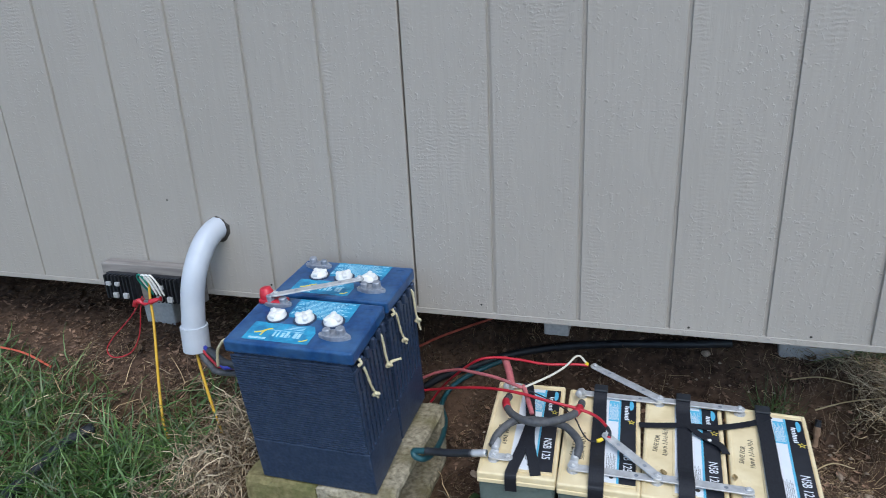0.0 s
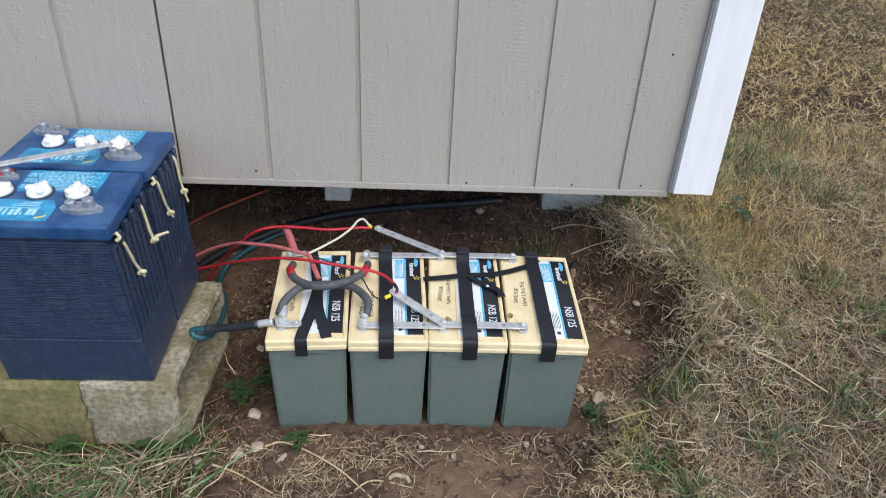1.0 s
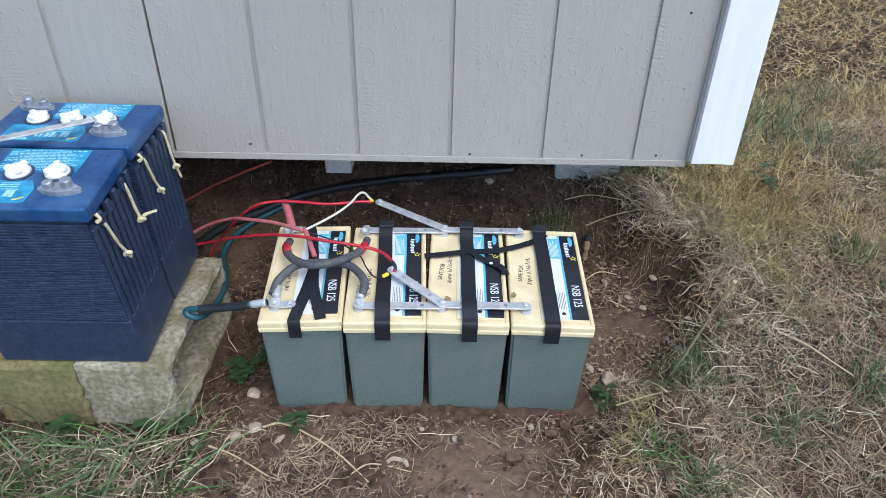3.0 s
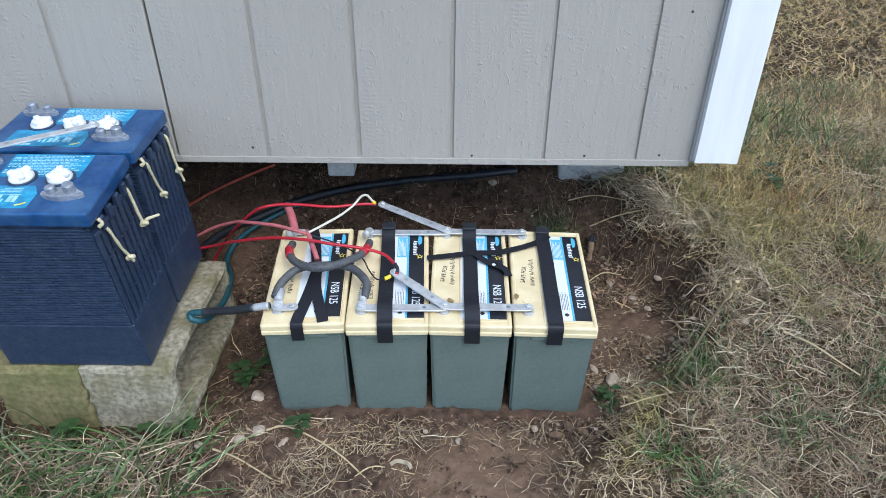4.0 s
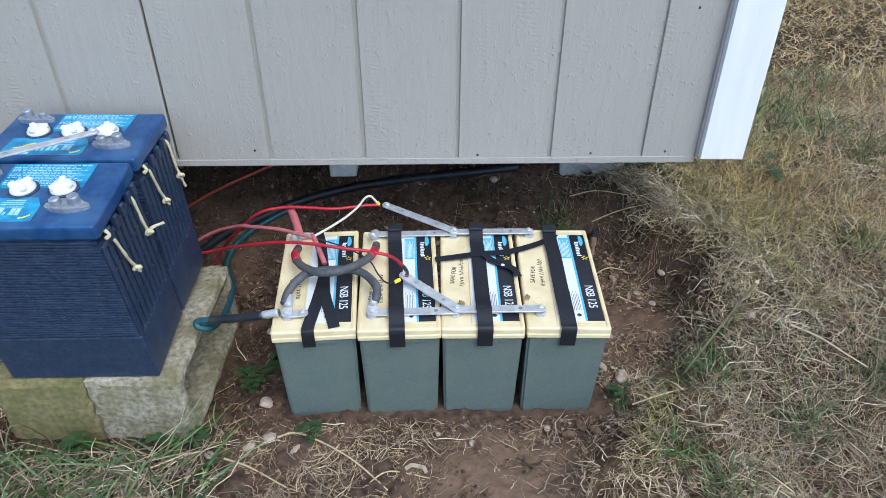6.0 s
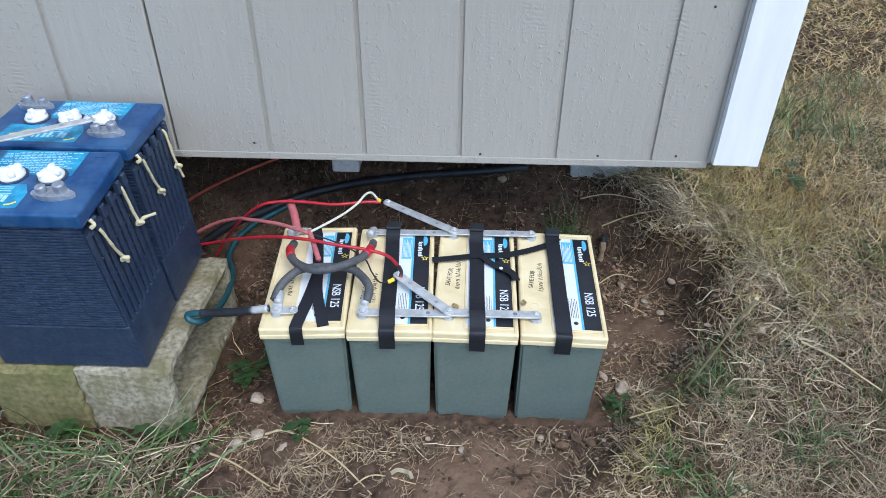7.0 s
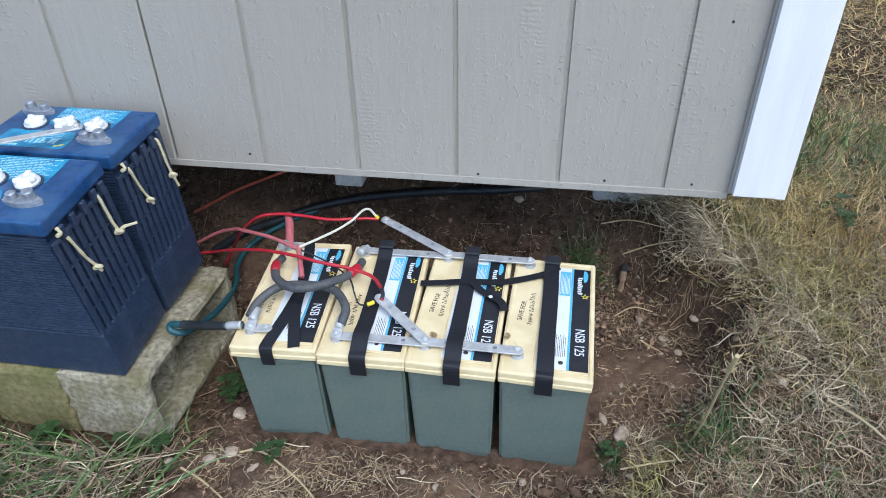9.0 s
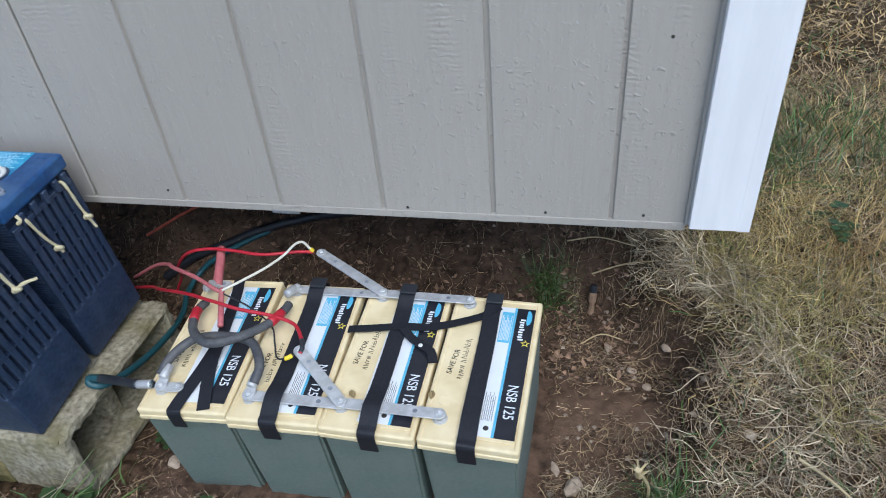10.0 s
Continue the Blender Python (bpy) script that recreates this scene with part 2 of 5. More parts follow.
def ground_material():
    """Damp red-brown soil in the dug hollow and along the wall; dark matted thatch where grass grows."""
    m = material("soil_and_thatch", (0.026, 0.017, 0.012), (0.115, 0.073, 0.05), 0.02, 0.95, 0.9, stain=(0.16, 0.1, 0.066), stain_size=0.16, stain_amount=0.7, depth=0.01, spec=0.15)
    t = m.node_tree
    n, l = t.nodes, t.links
    at, mix, ns, ramp = n.new("ShaderNodeAttribute"), n.new("ShaderNodeMix"), n.new("ShaderNodeTexNoise"), n.new("ShaderNodeValToRGB")
    at.attribute_name = "thatch"
    mix.data_type = "RGBA"
    ns.inputs["Scale"].default_value, ns.inputs["Detail"].default_value = 55, 6
    ramp.color_ramp.elements[0].position, ramp.color_ramp.elements[1].position = 0.35, 0.7
    ramp.color_ramp.elements[0].color, ramp.color_ramp.elements[1].color = (0.022, 0.014, 0.008, 1), (0.12, 0.08, 0.043, 1)
    co = n.new("ShaderNodeTexCoord")
    l.new(co.outputs["Object"], ns.inputs["Vector"])
    l.new(ns.outputs["Fac"], ramp.inputs["Fac"])
    b = n["Principled BSDF"]
    l.new(b.inputs["Base Color"].links[0].from_socket, mix.inputs["A"])
    l.new(ramp.outputs["Color"], mix.inputs["B"])
    l.new(at.outputs["Fac"], mix.inputs["Factor"])
    wear, mix2, fleck = n.new("ShaderNodeAttribute"), n.new("ShaderNodeMix"), n.new("ShaderNodeValToRGB")
    wear.attribute_name = "worn"
    mix2.data_type = "RGBA"
    fleck.color_ramp.elements[0].color, fleck.color_ramp.elements[1].color = (0.1, 0.062, 0.039, 1), (0.23, 0.15, 0.1, 1)
    l.new(ns.outputs["Fac"], fleck.inputs["Fac"])
    l.new(mix.outputs["Result"], mix2.inputs["A"])
    l.new(fleck.outputs["Color"], mix2.inputs["B"])
    l.new(wear.outputs["Fac"], mix2.inputs["Factor"])
    l.new(mix2.outputs["Result"], b.inputs["Base Color"])
    return m


GROUND = ground_material()


# ---- mesh helpers ----
def part(name, bm, mat, parent=None, label="", smooth=False):
    """Links a bmesh as one mesh object, under parent where there is one."""
    bmesh.ops.recalc_face_normals(bm, faces=bm.faces)
    me = bpy.data.meshes.new(name)
    bm.to_mesh(me)
    bm.free()
    return from_mesh(name, me, mat, parent, label, smooth)


def from_mesh(name, me, mat, parent=None, label="", smooth=False):
    me.materials.append(mat)
    if smooth:
        me.polygons.foreach_set("use_smooth", [True] * len(me.polygons))
    ob = new(name, me)
    if parent:
        ob.parent = parent
    return tagged(ob, label) if label else ob


def thing(name, m, label, category, group="", kind=""):
    ob = new(name)
    ob.empty_display_size = 0.05
    ob.matrix_world = m
    return tagged(ob, label, category, group, kind)


def again(ob, name, m, parent):
    """A further piece on the same mesh."""
    o = new(name, ob.data)
    o.parent = parent
    o.matrix_local = m
    return o


def box(x0, x1, y0, y1, z0, z1, bevel=0.0, seg=2, bm=None):
    bm2 = bmesh.new()
    bmesh.ops.create_cube(bm2, size=1)
    for v in bm2.verts:
        v.co = ((x0 + x1) / 2 + v.co.x * (x1 - x0), (y0 + y1) / 2 + v.co.y * (y1 - y0), (z0 + z1) / 2 + v.co.z * (z1 - z0))
    if bevel:
        bmesh.ops.bevel(bm2, geom=list(bm2.edges), offset=bevel, segments=seg, affect="EDGES", profile=0.5)
    return join(bm, bm2)


def join(bm, bm2):
    if bm is None:
        return bm2
    me = bpy.data.meshes.new("tmp")
    bm2.to_mesh(me)
    bm2.free()
    bm.from_mesh(me)
    bpy.data.meshes.remove(me)
    return bm


def lathe(profile, seg=20, bm=None, at=Matrix()):
    """A turned body from (radius, height) pairs."""
    b = bmesh.new()
    rings = []
    for r, z in profile:
        rings.append([b.verts.new(at @ Vector((r * math.cos(2 * math.pi * i / seg), r * math.sin(2 * math.pi * i / seg), z))) for i in range(seg)])
    for lo, hi in zip(rings, rings[1:]):
        for i in range(seg):
            b.faces.new((lo[i], lo[(i + 1) % seg], hi[(i + 1) % seg], hi[i]))
    b.faces.new(rings[0][::-1]), b.faces.new(rings[-1])
    return join(bm, b)


def smooth_line(points, steps=8):
    """A Catmull-Rom line through the points."""
    p = [Vector(q) for q in points]
    p = [2 * p[0] - p[1], *p, 2 * p[-1] - p[-2]]
    out = []
    for i in range(1, len(p) - 2):
        for k in range(steps):
            t = k / steps
            out.append(0.5 * (2 * p[i] + (p[i + 1] - p[i - 1]) * t + (2 * p[i - 1] - 5 * p[i] + 4 * p[i + 1] - p[i + 2]) * t * t
                              + (3 * p[i] - p[i - 1] - 3 * p[i + 1] + p[i + 2]) * t ** 3))
    return out + [p[-2]]


def tube(points, r, seg=10, steps=8, bm=None, wobble=0.0, hollow=0.0):
    """A round cable along a smooth line; r may be a pair, for a taper."""
    line = smooth_line(points, steps) if steps > 1 else [Vector(q) for q in points]
    b = bmesh.new()
    side = None
    rings = []
    for i, p in enumerate(line):
        d = (line[min(i + 1, len(line) - 1)] - line[max(i - 1, 0)]).normalized()
        side = d.orthogonal().normalized() if side is None else (side - d * side.dot(d)).normalized()
        up = d.cross(side)
        f = i / (len(line) - 1)
        rr = (r[0] + (r[1] - r[0]) * f if isinstance(r, tuple) else r) * (1 + wobble * noise.noise(p * 90))
        rings.append([b.verts.new(p + rr * (math.cos(2 * math.pi * k / seg) * side + math.sin(2 * math.pi * k / seg) * up)) for k in range(seg)])
    for lo, hi in zip(rings, rings[1:]):
        for k in range(seg):
            b.faces.new((lo[k], lo[(k + 1) % seg], hi[(k + 1) % seg], hi[k]))
    b.faces.new(rings[0][::-1])
    if hollow:
        d = (line[-1] - line[-2]).normalized()
        inner = [b.verts.new(line[-1] + (v.co - line[-1]) * hollow) for v in rings[-1]]
        deep = [b.verts.new(v.co - d * 0.05) for v in inner]
        for k in range(seg):
            j = (k + 1) % seg
            b.faces.new((rings[-1][k], rings[-1][j], inner[j], inner[k])), b.faces.new((inner[k], inner[j], deep[j], deep[k]))
        b.faces.new(deep)
    else:
        b.faces.new(rings[-1])
    return join(bm, b)


def ribbon(points, width, thick, across=(1, 0, 0), steps=6, bm=None):
    """Flat webbing or bar along a smooth line, with its width along the vector across."""
    line = smooth_line(points, steps) if steps > 1 else [Vector(q) for q in points]
    a0 = Vector(across).normalized()
    b = bmesh.new()
    rings = []
    for i, p in enumerate(line):
        d = (line[min(i + 1, len(line) - 1)] - line[max(i - 1, 0)]).normalized()
        a = (a0 - d * a0.dot(d)).normalized()
        nrm = d.cross(a)
        rings.append([b.verts.new(p + a * sx * width / 2 + nrm * sz * thick / 2) for sx, sz in ((-1, -1), (1, -1), (1, 1), (-1, 1))])
    for lo, hi in zip(rings, rings[1:]):
        for k in range(4):
            b.faces.new((lo[k], lo[(k + 1) % 4], hi[(k + 1) % 4], hi[k]))
    b.faces.new(rings[0][::-1]), b.faces.new(rings[-1])
    return join(bm, b)


def plate(outline, z0, z1, bm=None):
    """A flat plate with the given outline in x and y."""
    b = bmesh.new()
    lo, hi = [b.verts.new((x, y, z0)) for x, y in outline], [b.verts.new((x, y, z1)) for x, y in outline]
    b.faces.new(lo[::-1]), b.faces.new(hi)
    for i in range(len(lo)):
        j = (i + 1) % len(lo)
        b.faces.new((lo[i], lo[j], hi[j], hi[i]))
    return join(bm, b)


def lettering(text, size, mat, parent, m, name="lettering", label="", squeeze=1.0, weight=0.0):
    """Raised print in the built-in font, as a mesh."""
    c = bpy.data.curves.new("text", "FONT")
    c.body, c.size, c.extrude, c.align_x, c.align_y = text, size, 0.0002, "CENTER", "CENTER"
    c.resolution_u, c.offset = 3, weight
    o = new("text", c)
    me = bpy.data.meshes.new_from_object(o.evaluated_get(bpy.context.evaluated_depsgraph_get()))
    bpy.data.objects.remove(o)
    me.name = name
    me.transform(Matrix.Diagonal((squeeze, 1, 1, 1)))
    ob = from_mesh(name, me, mat, parent, label)
    ob.matrix_local = m
    return ob


def bolt(bm, at, r=0.0068, h=0.0042):
    """Washer, hexagon nut and stud end."""
    bm = lathe([(r * 1.45, 0), (r * 1.45, 0.0012), (r * 1.1, 0.0014)], 16, bm, at)
    lathe([(r, 0.0018), (r, h), (r * 0.85, h + 0.001)], 6, bm, at)
    return lathe([(r * 0.5, h), (r * 0.5, h + 0.0022), (r * 0.35, h + 0.003)], 10, bm, at)


# ---- ground ----
def step(a, b, v):
    t = np.clip((v - a) / (b - a), 0, 1)
    return t * t * (3 - 2 * t)


def rim(y):
    """How far the hollow reaches along x: widest beside the batteries."""
    return 1.215 + 0.035 * np.sin(17 * y + 0.5) + 0.025 * np.sin(37 * y) - 0.75 * np.clip(-0.12 - y, 0, 0.5) - 0.55 * np.clip(y, 0, 0.4)


def hollow(x, y):
    """1 inside the dug hollow round the batteries, 0 on the lawn."""
    wav = 0.03 * np.sin(9 * x + 1) + 0.03 * np.sin(11 * y)
    return step(-0.46, -0.3, x + wav) * (1 - step(-0.1, 0.06, x + wav * 0.6 - rim(y))) * (1 - step(0.17, 0.36, y + wav * 0.6)) * step(-1.0, -0.55, y)


def height(x, y):
    lawn = 0.165 + 0.2 * np.clip(y, -0.85, 0.45) + 0.03 * np.clip(y - 0.45, 0, 4)
    pit = -0.003 + 0.06 * np.clip(y + 0.36, 0, 1) + 0.004 * step(0.2, 0.0, x)
    k = hollow(x, y)
    dip = step(-0.4, -0.33, y) * (1 - step(0.0, 0.12, y)) * step(-0.36, -0.3, x) * (1 - step(0.1, 0.24, x))
    return lawn * (1 - k) + pit * k - 0.034 * dip


def bare(x, y):
    """How bare the soil lies: the hollow, its approach, and the strip under and along the wall."""
    wav = 0.05 * np.sin(7 * x + 2) + 0.04 * np.sin(13 * x)
    strip = step(-0.16, 0.02, y + wav * 0.7) * (1 - step(1.0, 1.2, x + wav))
    path = step(0.12, 0.3, x + wav) * (1 - step(0.76, 0.94, x - 0.2 * (y + 0.5) + wav)) * step(-1.2, -0.5, y)
    return np.maximum(np.maximum(hollow(x, y) * step(0.0, 0.2, x + wav * 0.5), strip), path * 0.85)


def worn(x, y):
    """A trodden smooth patch of pale dry soil before the batteries, and a smaller one beside them."""
    wav = 0.025 * np.sin(23 * x) + 0.02 * np.sin(29 * y + 1)
    a = np.hypot((x - 0.68) / 0.16, (y + 0.5) / 0.15) + wav * 3
    c = np.hypot((x - 1.04) / 0.13, (y + 0.12) / 0.2) + wav * 3
    return np.maximum(1 - step(0.6, 1.15, a), 0.45 * (1 - step(0.5, 1.2, c)))


def axis(fine0, fine1, pitch, lo, hi):
    mid = list(np.arange(fine0, fine1, pitch))
    left, right, s = [], [], pitch
    v = fine0
    while v > lo:
        s *= 1.35
        v -= s
        left.append(v)
    v, s = mid[-1], pitch
    while v < hi:
        s *= 1.35
        v += s
        right.append(v)
    return np.array(left[::-1] + mid + right)


gx, gy = axis(-1.9, 2.3, 0.011, -400, 400), axis(-1.2, 0.9, 0.011, -400, 400)
GX, GY = np.meshgrid(gx, gy)
GZ = height(GX, GY)
flatx, flaty, flatz = GX.ravel(), GY.ravel(), GZ.ravel().copy()
near = (flatx > -2.2) & (flatx < 2.6) & (flaty > -1.5) & (flaty < 1.2)
for i in np.nonzero(near)[0]:
    p = Vector((flatx[i], flaty[i], 0))
    flatz[i] += 0.012 * noise.noise(p * 9) + 0.009 * noise.noise(p * 31) + 0.007 * noise.noise(p * 75)
me = bpy.data.meshes.new("ground")
w, h = len(gx), len(gy)
idx = np.arange(w * h).reshape(h, w)
quads = np.stack([idx[:-1, :-1], idx[:-1, 1:], idx[1:, 1:], idx[1:, :-1]], -1).reshape(-1, 4)
me.from_pydata(np.stack([flatx, flaty, flatz], 1).tolist(), [], quads.tolist())
att = me.attributes.new("thatch", "FLOAT", "POINT")
att.data.foreach_set("value", (1 - bare(flatx, flaty)).astype(np.float32))
att = me.attributes.new("worn", "FLOAT", "POINT")
att.data.foreach_set("value", worn(flatx, flaty).astype(np.float32))
tagged(from_mesh("ground", me, GROUND, smooth=True), "red-brown bare soil hollow merging into dry matted lawn", "ground", kind="structure")


# ---- shed ----
PITCH, SILL, TOP = 0.2032, 0.44, 2.5
LEFT, RIGHT = -3.66, 1.215
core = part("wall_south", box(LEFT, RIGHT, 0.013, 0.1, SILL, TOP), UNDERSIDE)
tagged(core, "taupe painted grooved plywood siding wall of a shed", "wall", kind="structure")


def siding_panel(x0, x1):
    """A grooved plywood sheet: flat faces with narrow vertical grooves, and lapped edges."""
    prof = [(x0 + 0.0024, 0.011), (x0 + 0.0024, 0.002), (x0 + 0.0045, 0.0)]
    k = x0 + PITCH
    while k < x1 - 0.05:
        prof += [(k - 0.005, 0.0), (k - 0.0036, 0.0062), (k + 0.0036, 0.0062), (k + 0.005, 0.0)]
        k += PITCH
    prof += [(x1 - 0.0045, 0.0), (x1 - 0.0024, 0.002), (x1 - 0.0024, 0.011)]
    b = bmesh.new()
    lo, hi = [b.verts.new((x, y, SILL)) for x, y in prof], [b.verts.new((x, y, TOP)) for x, y in prof]
    for i in range(len(prof) - 1):
        b.faces.new((lo[i], lo[i + 1], hi[i + 1], hi[i]))
    b.faces.new((lo[-1], lo[0], hi[0], hi[-1]))
    b.faces.new(lo[::-1]), b.faces.new(hi)
    return part("siding_panel", b, SIDING, core)


for x0, x1 in ((-3.658, -2.4385), (-2.4385, -1.2192), (-1.2192, 0.0), (0.0, 1.2)):
    siding_panel(x0, x1)
tagged(part("trim_base", box(LEFT, 1.139, -0.0022, 0.02, SILL - 0.014, SILL + 0.0005, 0.001), SIDING), "taupe painted strip along the wall's foot", "trim", kind="structure")
corner = part("corner_trim", box(1.143, 1.217, -0.023, 0.0005, SILL + 0.004, TOP, 0.0005), TRIM_WHITE)
tagged(corner, "white painted corner board of the shed", "trim", kind="structure")
part("side_board", box(1.2168, 1.2365, -0.0232, 0.07, SILL + 0.003, TOP, 0.0005), TRIM_WHITE, corner)
part("caulk_line", box(1.137, 1.1435, -0.008, 0.001, SILL, TOP, 0.002), SIDING, corner)
tagged(part("wall_east", box(1.13, 1.2155, 0.1, 3.0, SILL, TOP), SIDING), "taupe painted side wall of the shed", "wall", kind="structure")
tagged(part("wall_north", box(LEFT, RIGHT, 3.0, 3.1, SILL, TOP), SIDING), "taupe painted rear wall of the shed", "wall", kind="structure")
tagged(part("wall_west", box(LEFT, LEFT + 0.09, 0.1, 3.0, SILL, TOP), SIDING), "taupe painted side wall of the shed", "wall", kind="structure")
tagged(part("roof", box(LEFT - 0.1, RIGHT + 0.1, -0.08, 3.2, TOP, TOP + 0.12), UNDERSIDE), "flat plain shed roof", "roof", kind="structure")
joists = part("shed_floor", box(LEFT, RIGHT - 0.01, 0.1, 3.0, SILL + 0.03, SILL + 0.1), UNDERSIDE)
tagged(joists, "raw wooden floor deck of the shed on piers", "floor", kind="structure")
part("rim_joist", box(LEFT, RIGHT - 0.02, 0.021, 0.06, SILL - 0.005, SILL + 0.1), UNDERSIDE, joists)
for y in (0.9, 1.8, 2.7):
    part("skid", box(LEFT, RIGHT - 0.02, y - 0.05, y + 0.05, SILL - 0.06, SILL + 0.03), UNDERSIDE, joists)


def nail(x, z):
    return part("nail_head", lathe([(0.0028, 0), (0.0028, 0.001), (0.0015, 0.0016)], 8, None, pose(x, 0.0005, z, 90)), INK, core)


for x, z in ((0.17, 0.462), (0.655, 0.447), (1.07, 0.452), (-0.42, 0.47), (-0.71, 0.7), (0.905, 0.449), (1.08, 0.76)):
    nail(x, z)


def rough_block(b, cuts, amount, seed):
    """Chips and unevenness on cast concrete."""
    bmesh.ops.subdivide_edges(b, edges=list(b.edges), cuts=cuts, use_grid_fill=True)
    for v in b.verts:
        v.co += Vector((noise.noise(v.co * 38 + Vector((seed, 0, 0))), noise.noise(v.co * 38 + Vector((0, seed, 9))), noise.noise(v.co * 38 + Vector((7, 3, seed))))) * amount
    return b


def pier(x0, x1, y0, y1, z0):
    b = box(x0, x1, y0, y1, z0, SILL - 0.003, 0.006)
    return tagged(part("pier_block", rough_block(b, 3, 0.003, x0 * 10), PIER), "pale grey concrete pier block under the shed", "concrete block", "piers under the shed", "structure")


pier(0.915, 1.1, 0.34, 0.72, 0.12)
pier(-1.055, -0.935, 0.19, 0.55, 0.12)
tagged(part("conduit_box", box(0.307, 0.372, 0.12, 0.2, 0.332, 0.430, 0.004), PIER), "small grey box hung under the shed floor", "junction box")


# ---- concrete blocks under the blue batteries ----
def concrete_block(m, mat, label, seed, light_stop=False):
    """Hollow block laid on its side, its open end broken back to a recessed web; the last argument adds an unseen far
    plate that stops light.
    """
    def fine(cuts, pitch):
        out, cell = [cuts[0]], []
        for i, (p, q) in enumerate(zip(cuts, cuts[1:])):
            n = max(1, round((q - p) / pitch))
            out += [p + (q - p) * (k + 1) / n for k in range(n)]
            cell += [i] * n
        return out, cell

    ys, yc = fine((0, 0.033, 0.168, 0.205, 0.352, 0.388), 0.011)
    zs, zc = fine((0, 0.03, 0.16, 0.186), 0.011)
    xs, xc = fine((-0.093, 0.093), 0.011)
    NY, NZ, NX = len(yc), len(zc), len(xc)
    solid = {(i, j) for i in range(NY) for j in range(NZ) if not (zc[j] == 1 and yc[i] in (1, 2, 3))}
    b = bmesh.new()
    cache = {}

    def vert(i, j, k):
        if (i, j, k) not in cache:
            p = Vector((xs[k], ys[i], zs[j]))
            edge = [(1 if k == 0 else -1) if k in (0, NX) else 0, (1 if i == 0 else -1) if i in (0, NY) else 0, (1 if j == 0 else -1) if j in (0, NZ) else 0]
            if sum(map(abs, edge)) >= 2 or (k in (0, NX)):
                chip = 0.0025 + 0.009 * max(0, noise.noise(p * 30 + Vector((seed, 1, 2)))) if sum(map(abs, edge)) >= 2 else 0.0
                p += Vector(edge) * chip
            around = sum((a, c) in solid for a in (i - 1, i) for c in (j - 1, j))
            if k == NX and around in (2, 3) and 0 < i < NY and 0 < j < NZ:
                p += Vector((-0.006, 0.006 * noise.noise(p * 70), 0.016 * noise.noise(p * 55 + Vector((2, seed, 0)))))
            p += Vector((noise.noise(p * 45 + Vector((seed, 0, 0))), noise.noise(p * 45 + Vector((0, seed, 9))), noise.noise(p * 45 + Vector((7, 3, seed))))) * 0.0028
            cache[i, j, k] = b.verts.new(p)
        return cache[i, j, k]

    for i, j in sorted(solid):
        for k in (0, NX):
            b.faces.new([vert(i + a, j + c, k) for a, c in ((0, 0), (1, 0), (1, 1), (0, 1))])
        for (di, dj), (p, q) in {(-1, 0): ((0, 0), (0, 1)), (1, 0): ((1, 0), (1, 1)), (0, -1): ((0, 0), (1, 0)), (0, 1): ((0, 1), (1, 1))}.items():
            if (i + di, j + dj) not in solid:
                for k in range(NX):
                    b.faces.new((vert(i + p[0], j + p[1], k), vert(i + q[0], j + q[1], k), vert(i + q[0], j + q[1], k + 1), vert(i + p[0], j + p[1], k + 1)))
    box(-0.09, 0.03, 0.172, 0.208, 0.02, 0.166, 0.006, bm=b)
    # added plate, out of view: blocks light from the west so the cores stay dark
    if light_stop:
        box(-0.09, -0.06, 0.03, 0.36, 0.02, 0.166, bm=b)
    ob = part("concrete_block", b, mat)
    ob.matrix_world = m
    return tagged(ob, label, "concrete block", "blocks under the batteries")


concrete_block(pose(-0.038, -0.386, -0.028, 0.5, 0, -1), CONCRETE, "weathered hollow concrete block carrying the blue batteries", 3)
concrete_block(pose(-0.223, -0.384, -0.03, 0.5, 0, 1), MOSSY, "moss-stained concrete block carrying the blue batteries", 8, True)


# ---- grey-green batteries with cream lids ----
BW, BD, BH = 0.1625, 0.308, 0.233


def star(cx, cy, r, bm=None):
    pts = []
    for i in range(10):
        a, rr = math.pi / 2 + i * math.pi / 5, r if i % 2 == 0 else r * 0.42
        pts.append((cx + rr * math.cos(a), cy + rr * math.sin(a)))
    return plate(pts, 0, 0.0004, bm)


